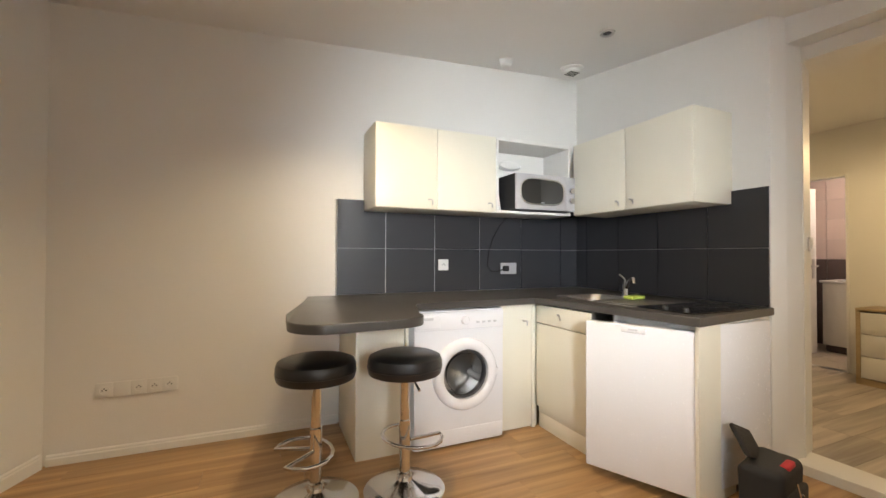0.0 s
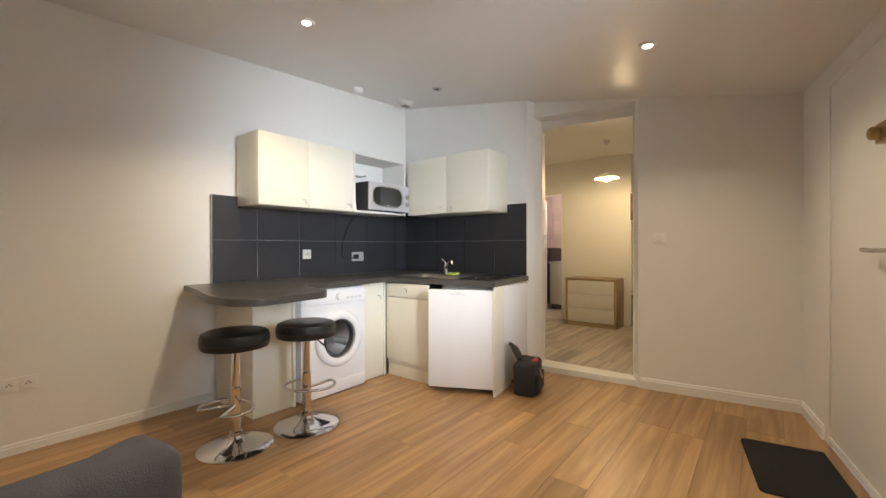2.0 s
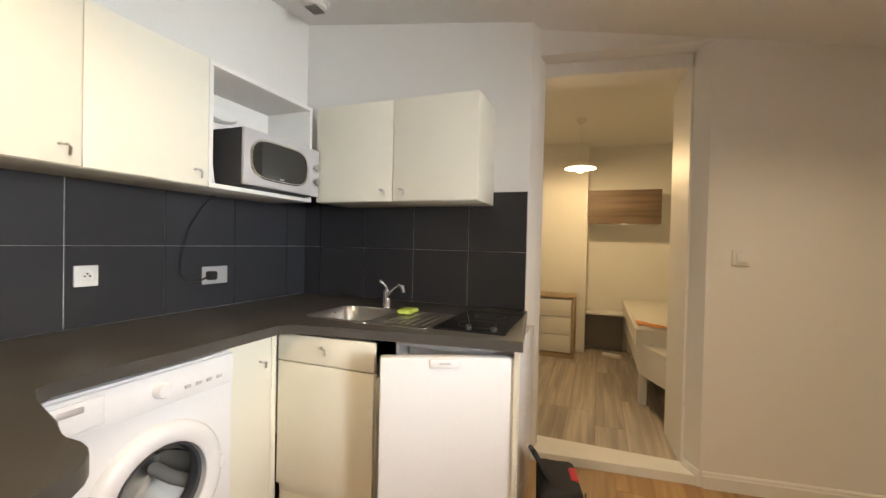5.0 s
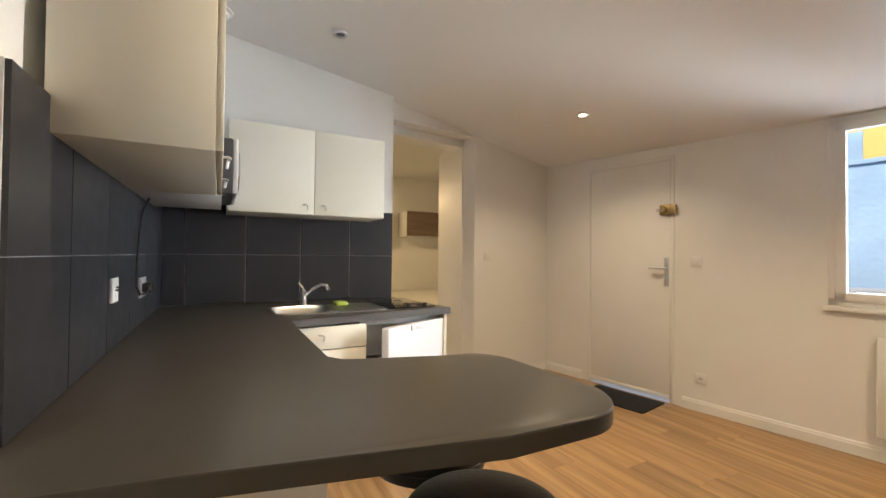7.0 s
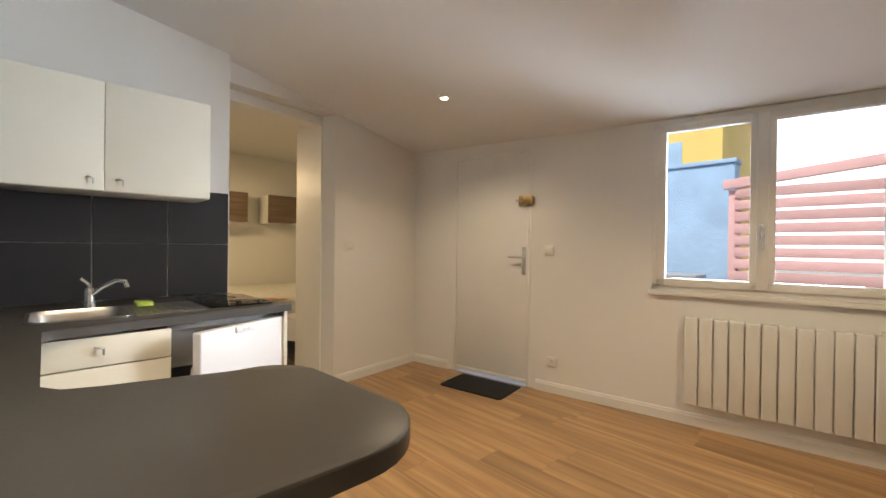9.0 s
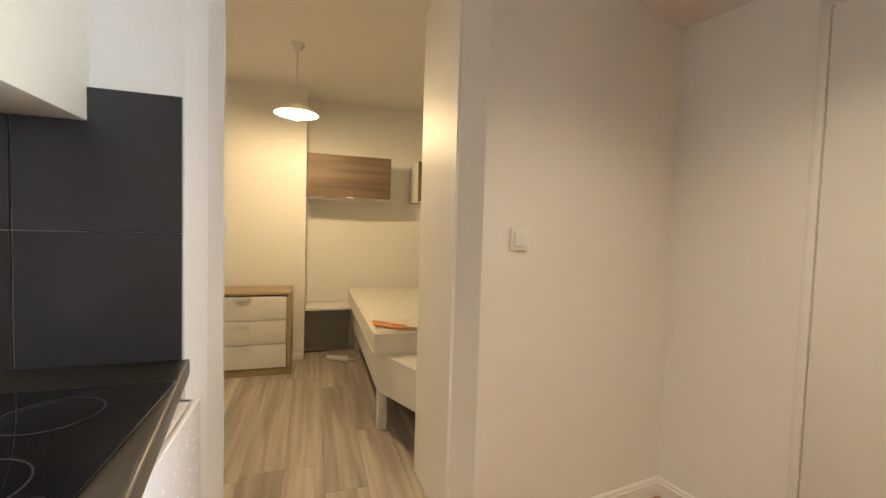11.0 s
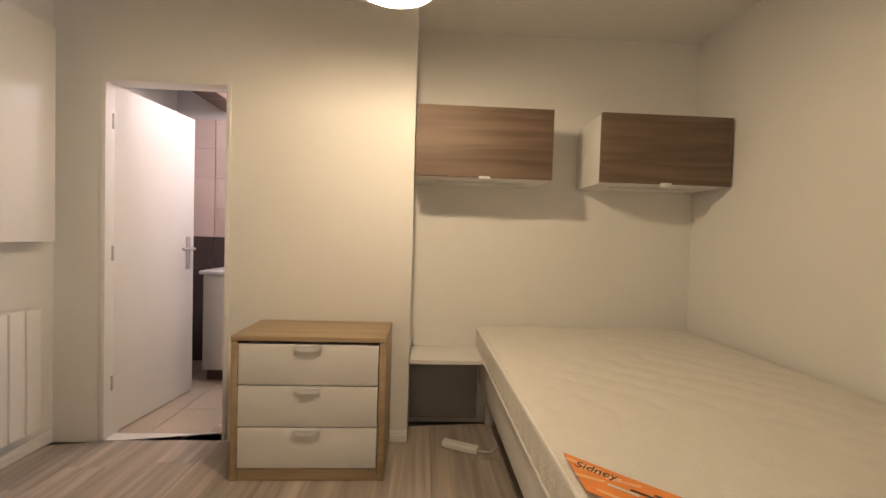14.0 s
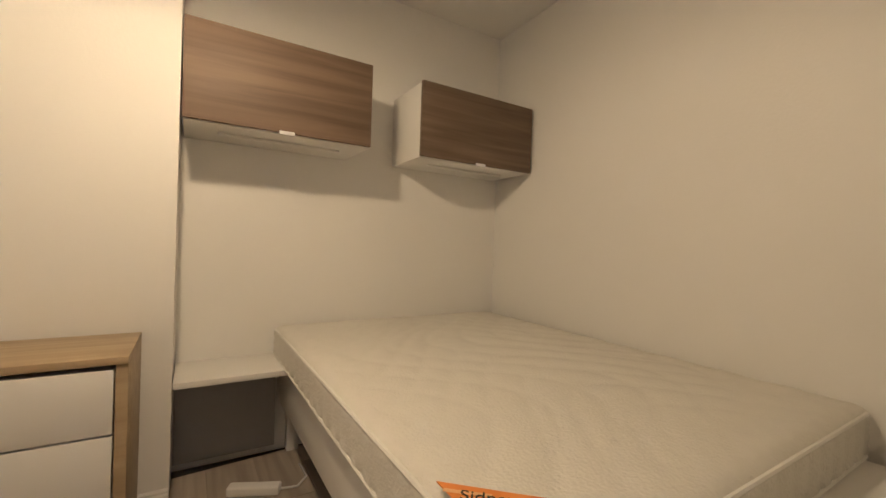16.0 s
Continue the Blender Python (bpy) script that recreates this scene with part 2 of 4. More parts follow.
def add_box(bm, x0, x1, y0, y1, z0, z1, bevel=0.0, seg=2):
    r = bmesh.ops.create_cube(bm, size=1)
    vs = r["verts"]
    bmesh.ops.scale(bm, vec=(abs(x1 - x0), abs(y1 - y0), abs(z1 - z0)), verts=vs)
    bmesh.ops.translate(bm, vec=((x0 + x1) / 2, (y0 + y1) / 2, (z0 + z1) / 2), verts=vs)
    if bevel:
        bmesh.ops.bevel(bm, geom=list({e for v in vs for e in v.link_edges}), offset=bevel, segments=seg, affect="EDGES", profile=0.5)


def box(name, x0, x1, y0, y1, z0, z1, mat, parent=None, bevel=0.003, seg=2):
    bm = bmesh.new()
    add_box(bm, x0, x1, y0, y1, z0, z1, bevel, seg)
    return finish(bm, name, mat, parent, bevel > 0)


def add_prism(bm, pts, z0, z1, bevel=0.0):
    lo = [bm.verts.new((x, y, z0)) for x, y in pts]
    hi = [bm.verts.new((x, y, z1)) for x, y in pts]
    k = len(pts)
    bm.faces.new(lo[::-1])
    top = bm.faces.new(hi)
    for i in range(k):
        bm.faces.new((lo[i], lo[(i + 1) % k], hi[(i + 1) % k], hi[i]))
    if bevel:
        bmesh.ops.bevel(bm, geom=list(top.edges), offset=bevel, segments=3, affect="EDGES", profile=0.5)


def prism(name, pts, z0, z1, mat, parent=None, bevel=0.0):
    bm = bmesh.new()
    add_prism(bm, pts, z0, z1, bevel)
    return finish(bm, name, mat, parent, bevel > 0)


def add_lathe(bm, profile, seg=32, m=None):
    rings = []
    for r, z in profile:
        if r < 1e-5:
            rings.append([bm.verts.new((0, 0, z))])
        else:
            rings.append([bm.verts.new((r * math.cos(2 * math.pi * i / seg), r * math.sin(2 * math.pi * i / seg), z)) for i in range(seg)])
    for a, b in zip(rings, rings[1:]):
        for i in range(seg):
            j = (i + 1) % seg
            if len(a) == 1 and len(b) > 1:
                bm.faces.new((a[0], b[i], b[j]))
            elif len(b) == 1 and len(a) > 1:
                bm.faces.new((a[i], a[j], b[0]))
            elif len(a) > 1:
                bm.faces.new((a[i], a[j], b[j], b[i]))
    if m is not None:
        bmesh.ops.transform(bm, matrix=m, verts=[v for r in rings for v in r])


def lathe(name, profile, mat, parent=None, seg=32, m=None):
    bm = bmesh.new()
    add_lathe(bm, profile, seg, m)
    return finish(bm, name, mat, parent, True)


def add_tube(bm, pts, r, seg=10, closed=False):
    pts = [Vector(p) for p in pts]
    k, rings, up = len(pts), [], None
    for i, p in enumerate(pts):
        d = (pts[(i + 1) % k if closed else min(i + 1, k - 1)] - pts[(i - 1) % k if closed else max(i - 1, 0)]).normalized()
        if up is None:
            up = Vector((0, 0, 1)) if abs(d.z) < 0.9 else Vector((1, 0, 0))
        side = d.cross(up).normalized()
        up = side.cross(d).normalized()
        rings.append([bm.verts.new(p + r * (side * math.cos(2 * math.pi * j / seg) + up * math.sin(2 * math.pi * j / seg))) for j in range(seg)])
    for a, b in list(zip(rings, rings[1:])) + ([(rings[-1], rings[0])] if closed else []):
        for j in range(seg):
            bm.faces.new((a[j], a[(j + 1) % seg], b[(j + 1) % seg], b[j]))
    if not closed:
        bm.faces.new(rings[0][::-1])
        bm.faces.new(rings[-1])


def tube(name, pts, r, mat, parent=None, seg=10, closed=False):
    bm = bmesh.new()
    add_tube(bm, pts, r, seg, closed)
    return finish(bm, name, mat, parent, True)


def arc(cx, cy, r, a0, a1, k=10):
    return [(cx + r * math.cos(radians(a0 + (a1 - a0) * i / k)), cy + r * math.sin(radians(a0 + (a1 - a0) * i / k))) for i in range(k + 1)]


def thing(name, m, label, category, group=""):
    ob = new(name)
    ob.empty_display_size = 0.1
    ob.matrix_world = m
    return tagged(ob, label, category, group)


def facing(p, n):
    """A pose at p whose local -y points along n (out of the wall), z up."""
    return Matrix.Translation(p) @ pose(0, 0, 0, 0, 0, math.degrees(math.atan2(n[1], n[0])) + 90)


# ---- setting ----
def S(ob, label, category):
    return tagged(ob, label, category, "", "structure")


def wall_run(name, p0, p1, thick, z0, z1, holes, mat=WALL):
    """A straight wall from p0 to p1, thick to its left, with openings (from, to, bottom, top) along it."""
    p0, p1 = Vector((*p0, 0)), Vector((*p1, 0))
    d = (p1 - p0).normalized()
    out = Vector((-d.y, d.x, 0)) * thick
    bm = bmesh.new()

    def piece(a, b, lo, hi):
        q = [p0 + d * a, p0 + d * b, p0 + d * b + out, p0 + d * a + out]
        add_prism(bm, [(v.x, v.y) for v in q], lo, hi)

    s = 0.0
    for a, b, lo, hi in sorted(holes):
        piece(s, a, z0, z1)
        if lo > z0:
            piece(a, b, z0, lo)
        if hi < z1:
            piece(a, b, hi, z1)
        s = b
    piece(s, (p1 - p0).length, z0, z1)
    return finish(bm, name, mat)


CORNERS = [(0.0, 0.0), (-3.60, 0.06), (-5.1, -4.29), (0.29, -3.401)]
DOOR_X, WIN_X = (-0.20, -0.985), (-1.905, -3.13)


def along_c(x):
    return (x - CORNERS[3][0]) / CD.x


S(wall_run("wall_north", CORNERS[1], CORNERS[0], 0.25, -0.1, 2.85, []), "white painted plaster wall behind the kitchenette", "wall")
S(wall_run("wall_west", CORNERS[2], CORNERS[1], 0.25, -0.1, 2.85, []), "plain white painted plaster wall", "wall")
S(wall_run("wall_south", CORNERS[3], CORNERS[2], 0.28, -0.1, 2.85,
           [(along_c(DOOR_X[0]), along_c(DOOR_X[1]), 0.0, 2.05), (along_c(WIN_X[0]), along_c(WIN_X[1]), 0.905, 2.095)]),
  "white painted wall with the entrance door and window", "wall")
bm = bmesh.new()
add_prism(bm, [(0.0, 0.0), (-0.012, -1.514), (0.075, -1.545), (0.185, -1.562), (0.372, -1.506), (0.372, 0.36), (0.0, 0.36)], -0.1, 2.85)
add_prism(bm, [(0.165, -2.40), (0.29, -3.401), (0.29, -3.66), (0.70, -3.66), (0.70, -2.325), (0.28, -2.345)], -0.1, 2.85)
add_prism(bm, [(0.075, -1.545), (0.165, -2.40), (0.28, -2.345), (0.70, -2.325), (0.372, -1.506), (0.185, -1.562)], 2.30, 2.85)
S(finish(bm, "wall_east", WALL), "thick white wall with an open passage to the bedroom", "wall")


def ceil_z(x, y):
    u, v = min(max(-x / 3.6, 0), 1.3), min(max(-y / 3.41, 0), 1.2)
    return (2.69 * (1 - u) + 2.52 * u) * (1 - v) + 2.155 * v


bm = bmesh.new()
NG = 14
grid = []
for i in range(NG + 1):
    row = []
    for j in range(NG + 1):
        u, v = i / NG, j / NG
        n_ = Vector(CORNERS[0]).lerp(Vector(CORNERS[1]), u)
        s_ = Vector(CORNERS[3]).lerp(Vector(CORNERS[2]), u)
        p = n_.lerp(s_, v)
        row.append(bm.verts.new((p.x, p.y, ceil_z(p.x, p.y))))
    grid.append(row)
for i in range(NG):
    for j in range(NG):
        bm.faces.new((grid[i][j], grid[i + 1][j], grid[i + 1][j + 1], grid[i][j + 1]))
r = bmesh.ops.extrude_face_region(bm, geom=bm.faces[:])
bmesh.ops.translate(bm, vec=(0, 0, 0.15), verts=[v for v in r["geom"] if isinstance(v, bmesh.types.BMVert)])
S(finish(bm, "ceiling", CEIL, None, True), "sloping satin white ceiling of the living room", "ceiling")

# bedroom shell
BX0, BX1, BN, BZ = 0.30, 2.605, 0.10, 0.035
S(wall_run("wall_bedroom_north", (0.30, BN), (2.70, BN), 0.26, -0.1, 2.6, []), "cream-lit white bedroom wall with a radiator", "wall")
S(wall_run("wall_bedroom_east", (BX1, -1.763), (BX1, BN), -0.10, -0.1, 2.6, [(1.763 - 0.795, 1.763 - 0.135, 0.035, 1.945)]), "white bedroom wall with a doorway to the bathroom", "wall")
bm = bmesh.new()
add_prism(bm, [(2.705, -1.763), (2.705, -1.66), (2.99, -1.66), (2.99, -1.763)], -0.1, 2.6)
add_prism(bm, [(2.87, -1.763), (2.99, -1.763), (2.99, -3.8), (2.87, -3.8)], -0.1, 2.6)
S(finish(bm, "wall_alcove", WALL), "white wall at the back of the bed alcove", "wall")
S(prism("wall_bedroom_south", [(0.70, -3.425), (2.87, -3.50), (2.87, -3.8), (0.70, -3.66)], -0.1, 2.6, WALL), "plain white wall along the bed", "wall")
S(box("ceiling_bedroom", 0.30, 2.99, -3.8, 0.3, 2.40, 2.52, WALL, None, 0), "white bedroom ceiling", "ceiling")

# bathroom shell
S(wall_run("wall_bathroom_north", (2.705, 0.30), (4.0, 0.30), 0.1, -0.1, 2.6, [], WALL), "pale tiled bathroom wall", "wall")
S(box("wall_bathroom_east", 4.0, 4.1, -1.66, 0.4, -0.1, 2.6, WALL, None, 0), "pale tiled bathroom wall", "wall")
S(box("wall_bathroom_south", 2.99, 4.1, -1.763, -1.66, -0.1, 2.6, WALL, None, 0), "white bathroom wall", "wall")
S(box("ceiling_bathroom", 2.705, 4.1, -1.66, 0.4, 2.45, 2.55, WALL, None, 0), "white bathroom ceiling", "ceiling")
S(box("beam", 2.71, 3.995, -0.30, -0.12, 2.16, 2.449, WALNUT, None, 0.01), "dark brown timber ceiling beam in the bathroom", "beam")

# sub floors, and the passage's threshold
S(prism("floor", [(0.10, 0.0), (-3.60, 0.06), (-5.1, -4.29), (0.29, -3.401)], -0.1, -0.012, DARK), "oak laminate plank floor", "floor")
S(box("floor_bedroom", 0.297, 2.99, -3.66, 0.3, -0.1, 0.023, DARK, None, 0), "grey oak laminate plank floor", "floor")
S(box("floor_bathroom", 2.63, 4.05, -1.70, 0.38, -0.1, 0.027, GROUT, None, 0), "beige tiled bathroom floor", "floor")
S(prism("threshold", [(0.085, -1.549), (0.172, -2.39), (0.304, -2.331), (0.304, -1.534)], -0.05, 0.052, TRIM, None, 0.006), "white painted wooden door threshold", "threshold")


def skirting(name, p0, p1, h=0.085, t=0.014, z=0.0, label="white painted wooden baseboard"):
    """A board with a rounded top along p0 to p1, its back to the left of that way."""
    p0, p1 = Vector(p0), Vector(p1)
    d = (p1 - p0).normalized()
    nrm = Vector((d.y, -d.x))
    prof = [(0, 0), (t, 0), (t, h - 0.022), (t - 0.004, h - 0.016), (t - 0.004, h - 0.008), (t - 0.009, h), (0, h)]
    bm = bmesh.new()
    ends = []
    for p in (p0, p1):
        ends.append([bm.verts.new((p.x + nrm.x * a, p.y + nrm.y * a, z + b)) for a, b in prof])
    k = len(prof)
    bm.faces.new(ends[0])
    bm.faces.new(ends[1][::-1])
    for i in range(k):
        bm.faces.new((ends[0][i], ends[0][(i + 1) % k], ends[1][(i + 1) % k], ends[1][i]))
    return S(finish(bm, name, TRIM), label, "baseboard")


def cxy(x, off=0.002):
    p = on_c(x, off)
    return (p.x, p.y)


skirting("baseboard_north", (-3.58, 0.055), (-2.05, 0.032), 0.06)
skirting("baseboard_west", (-5.05, -4.2), (-3.60, 0.03), 0.08)
skirting("baseboard_east", (0.1665, -2.41), (0.2895, -3.399))
skirting("baseboard_passage", (0.272, -2.347), (0.166, -2.401))
skirting("baseboard_entry", cxy(0.287), cxy(DOOR_X[0] + 0.06))
skirting("baseboard_south", cxy(DOOR_X[1] - 0.06), cxy(-5.0))
skirting("baseboard_bedroom_north", (0.32, BN - 0.002), (2.59, BN - 0.002), 0.06, 0.012, 0.036)
skirting("baseboard_pier", (2.603, -0.84), (2.603, -1.76), 0.06, 0.012, 0.036)

# inner lining of the passage
bm = bmesh.new()
add_prism(bm, [(0.19, -1.5595), (0.19, -1.566), (0.378, -1.510), (0.378, -1.503)], 0.03, 2.22)
add_prism(bm, [(0.284, -2.346), (0.284, -2.332), (0.712, -2.311), (0.712, -2.326)], 0.03, 2.22)
add_prism(bm, [(0.19, -1.559), (0.284, -2.335), (0.46, -2.326), (0.378, -1.506)], 2.22, 2.297)
S(finish(bm, "trim_passage", TRIM), "white painted lining of the passage", "trim")


# ---- window, door, radiators ----
def build_window():
    m = facing(on_c((WIN_X[0] + WIN_X[1]) / 2, 0.0, 0.905), CN)
    w = abs(along_c(WIN_X[1]) - along_c(WIN_X[0]))
    h, hw = 1.19, w / 2
    ob = new("window_1")
    ob.matrix_world = m
    S(ob, "white framed double casement window onto a sunny yard", "window")
    bm = bmesh.new()
    for a in ((-hw, -hw + 0.05, 0, h), (hw - 0.05, hw, 0, h), (-hw, hw, 0, 0.05), (-hw, hw, h - 0.05, h)):
        add_box(bm, a[0], a[1], -0.012, 0.06, a[2], a[3], 0.004)
    finish(bm, "frame", TRIM, ob, True)
    for s in (-1, 1):
        x0, x1 = (-hw + 0.035, -0.012) if s < 0 else (0.012, hw - 0.035)
        bm = bmesh.new()
        t = 0.052
        for a in ((x0, x0 + t, 0.035, h - 0.035), (x1 - t, x1, 0.035, h - 0.035), (x0, x1, 0.035, 0.035 + t), (x0, x1, h - 0.035 - t, h - 0.035)):
            add_box(bm, a[0], a[1], -0.026, 0.03, a[2], a[3], 0.006)
        finish(bm, "sash", TRIM, ob, True)
        g = box("pane", x0 + t - 0.01, x1 - t + 0.01, 0.0, 0.006, 0.035 + t - 0.01, h - 0.025 - t, GLASS, ob, 0)
        g.visible_shadow = False
    box("mullion", -0.03, 0.03, -0.034, -0.02, 0.04, h - 0.04, TRIM, ob, 0.005)
    box("sill", -hw - 0.02, hw + 0.02, -0.035, 0.0, -0.03, 0.0, TRIM, ob, 0.006)
    bm = bmesh.new()
    add_box(bm, -0.014, 0.014, -0.045, -0.034, 0.36, 0.45, 0.004)
    add_tube(bm, [(0, -0.045, 0.40), (0, -0.075, 0.40), (0.0, -0.08, 0.37), (0.004, -0.08, 0.29)], 0.009)
    finish(bm, "handle", STEEL, ob, True)


build_window()


def lever(parent, x, z, side, y=-0.02):
    """A steel lever handle on a long back plate; side: the way the lever points."""
    bm = bmesh.new()
    add_box(bm, x - 0.019, x + 0.019, y - 0.007, y, z - 0.15, z + 0.09, 0.003)
    add_tube(bm, [(x, y, z), (x, y - 0.05, z), (x + side * 0.02, y - 0.056, z), (x + side * 0.125, y - 0.05, z + 0.002)], 0.0095)
    add_lathe(bm, [(0, 0), (0.009, 0), (0.009, 0.006), (0, 0.006)], 14, Matrix.Translation((x, y - 0.014, z - 0.085)) @ pose(0, 0, 0, -90))
    return finish(bm, "handle", STEEL, parent, True)


def build_entry_door():
    mid = (DOOR_X[0] + DOOR_X[1]) / 2
    ob = new("door_1")
    ob.matrix_world = facing(on_c(mid, 0.0, 0.0), CN)
    S(ob, "closed flush white entrance door with steel lever", "door")
    w = abs(along_c(DOOR_X[1]) - along_c(DOOR_X[0]))
    hw = w / 2
    bm = bmesh.new()
    for a in ((-hw, -hw + 0.03, 0, 2.05), (hw - 0.03, hw, 0, 2.05), (-hw, hw, 2.02, 2.05)):
        add_box(bm, a[0], a[1], -0.006, 0.10, a[2], a[3], 0.003)
    finish(bm, "frame", TRIM, ob, True)
    box("leaf", -hw + 0.033, hw - 0.033, 0.0, 0.045, 0.03, 2.017, TRIM, ob, 0.003)
    box("rail", -hw + 0.033, hw - 0.033, -0.010, -0.001, 0.03, 0.06, TRIM, ob, 0.003)
    # local +x runs to the side away from the passage or toward it, by the wall's way
    side = 1 if (ob.matrix_world.to_3x3() @ Vector((1, 0, 0))).x < 0 else -1
    lever(ob, side * (hw - 0.062), 1.11, -side, 0.0)
    bm = bmesh.new()
    x = side * (hw - 0.062)
    add_box(bm, x - 0.045, x + 0.045, -0.035, 0.0, 1.555, 1.64, 0.008)
    add_lathe(bm, [(0, 0), (0.026, 0), (0.028, 0.02), (0.022, 0.03), (0, 0.03)], 20, Matrix.Translation((x - side * 0.005, -0.035, 1.597)) @ pose(0, 0, 0, 90))
    finish(bm, "lock", BRASS, ob, True)
    box("keeper", *sorted((side * (hw - 0.03), side * (hw + 0.025))), -0.04, -0.006, 1.56, 1.635, BRASS, ob, 0.006)
    lathe("knob", [(0, 0), (0.012, 0), (0.014, 0.012), (0, 0.014)], SILVER, ob, 16, Matrix.Translation((x - side * 0.055, -0.03, 1.597)) @ pose(0, 0, 0, 90))


build_entry_door()


def build_radiator(name, m, width, height, fins, label):
    """An electric radiator of upright ribs, its back on the wall."""
    ob = thing(name, m, label, "radiator")
    pitch = width / fins
    first = None
    for i in range(fins):
        x = -width / 2 + i * pitch
        if first is None:
            bm = bmesh.new()
            add_box(bm, 0.0035, pitch - 0.0035, -0.085, -0.02, 0.0, height, 0.006, 3)
            first = finish(bm, "rib", RADI, ob, True)
            first.location.x = x
        else:
            c = new("rib", first.data)
            c.parent = ob
            c.location.x = x
    box("body", -width / 2 + 0.01, width / 2 - 0.01, -0.045, -0.03, 0.02, height - 0.02, RADI, ob, 0.004)
    box("bracket", -width / 2 + 0.12, -width / 2 + 0.16, -0.03, 0.0, 0.1, height - 0.1, RADI, ob, 0.003)
    box("bracket", width / 2 - 0.16, width / 2 - 0.12, -0.03, 0.0, 0.1, height - 0.1, RADI, ob, 0.003)
    return ob


r1 = build_radiator("radiator", facing(on_c(-2.60, 0.002, 0.16), CN), 0.98, 0.58, 12, "white ribbed electric radiator under the window")
s1 = -1 if (r1.matrix_world.to_3x3() @ Vector((1, 0, 0))).x > 0 else 1
box("control", *sorted((s1 * 0.44, s1 * 0.50)), -0.095, -0.02, 0.55, 0.6, RADI, r1, 0.006)
build_radiator("radiator", facing(Vector((1.925, BN - 0.002, 0.17)), (0, -1, 0)), 1.05, 0.59, 13, "cream-white ribbed electric radiator on the bedroom wall")


def plate(name, p, n, label, kind):
    """A square wall plate: a switch with one rocker, a socket with its well, or a blank."""
    ob = thing(name, facing(Vector(p), n), label, "switch" if kind == "switch" else "socket")
    box("cover", -0.041, 0.041, -0.011, 0.0, -0.041, 0.041, PLASTIC, ob, 0.004)
    if kind == "switch":
        box("rocker", -0.026, 0.026, -0.017, -0.008, -0.026, 0.026, PLASTIC, ob, 0.004)
    elif kind == "socket":
        lathe("well", [(0.023, 0.0), (0.0225, 0.002), (0.020, 0.0015), (0.0195, -0.006), (0, -0.006)], PLASTIC, ob, 24, Matrix.Translation((0, -0.0112, 0)) @ pose(0, 0, 0, 90))
        bm = bmesh.new()
        for dx, dz in ((-0.009, 0), (0.009, 0), (0, 0.009)):
            add_lathe(bm, [(0, 0), (0.003, 0), (0.003, 0.006), (0, 0.006)], 10, Matrix.Translation((dx, -0.0112, dz)) @ pose(0, 0, 0, 90))
        finish(bm, "pin", HOLE, ob)
    return ob


NB = Vector((-1, -0.124, 0)).normalized()
plate("light_switch", (0.1835, -2.553, 1.193), NB, "white plastic light switch beside the passage", "switch")
plate("light_switch", (0.33, -1.5265, 1.215), (0.29, -0.957, 0), "white plastic light switch on the passage jamb", "switch")
plate("light_switch", on_c(-1.145, 0.0, 1.172), CN, "white plastic light switch beside the entrance door", "switch")
plate("wall_socket", on_c(-1.18, 0.0, 0.255), CN, "white plastic power socket low on the wall", "socket")
for x_, k_ in ((-3.33, "socket"), (-3.25, "blank"), (-3.17, "socket"), (-3.095, "socket"), (-3.02, "socket")):
    plate("wall_socket", (x_, 0.05, 0.38), (0, -1, 0), "white plastic socket plate on the living room wall", k_)
plate("wall_socket", (-1.285, -0.012, 1.072), (0, -1, 0), "white power socket on the dark tiles", "socket")


# ---- kitchenette ----
def knocker(parent, x, y, z, n=(0, -1)):
    """A small arched steel pull on a cupboard front that faces n."""
    nx, ny = n
    tx, ty = -ny, nx
    pts = [(x + tx * a + nx * b, y + ty * a + ny * b, z + c) for a, b, c in ((-0.012, 0.0, 0.012), (-0.012, 0.016, 0.012), (0.0, 0.022, 0.012), (0.012, 0.016, 0.006), (0.012, 0.012, -0.02))]
    return tube("handle", pts, 0.0045, STEEL, parent, 8)


KZ, KT = 0.83, 0.87   # underside and top of the worktop
UB, UT = 1.447, 1.985  # wall cupboards

ob = thing("worktop", pose(0, 0, 0), "dark grey laminate L-shaped worktop with rounded breakfast bar", "worktop")
outline = [(0.005, -0.002), (-2.255, -0.002), (-2.30, -0.30), (-2.42, -0.80)] + arc(-2.26, -1.01, 0.165, 178, 262, 8) \
    + arc(-1.96, -1.02, 0.13, -85, 20, 8) + [(-1.80, -0.90), (-1.76, -0.74), (-1.735, -0.665), (-1.68, -0.63), (-0.905, -0.63), (-0.865, -0.68), (-0.752, -1.625), (-0.004, -1.522), (-0.004, -1.49)]
prism("slab", outline, KZ, KT, TOP, ob, 0.006)

ob = thing("bar_support", pose(0, 0, 0), "cream laminate end cabinet carrying the breakfast bar", "cabinet")
box("panel", -2.045, -1.765, -0.555, -0.008, 0.0, KZ - 0.001, CREAM, ob, 0.003)
box("side", -1.764, -1.745, -0.575, -0.008, 0.0, KZ - 0.001, CREAM, ob, 0.002)

ob = thing("base_cabinet", pose(0, 0, 0), "cream corner base cabinet beside the washing machine", "cabinet")
box("body", -1.115, -0.815, -0.53, -0.008, 0.0, KZ - 0.001, CREAM, ob, 0.002)
box("door", -1.113, -0.872, -0.549, -0.531, 0.02, KZ - 0.012, CREAM, ob, 0.002)
knocker(ob, -0.925, -0.549, 0.70)

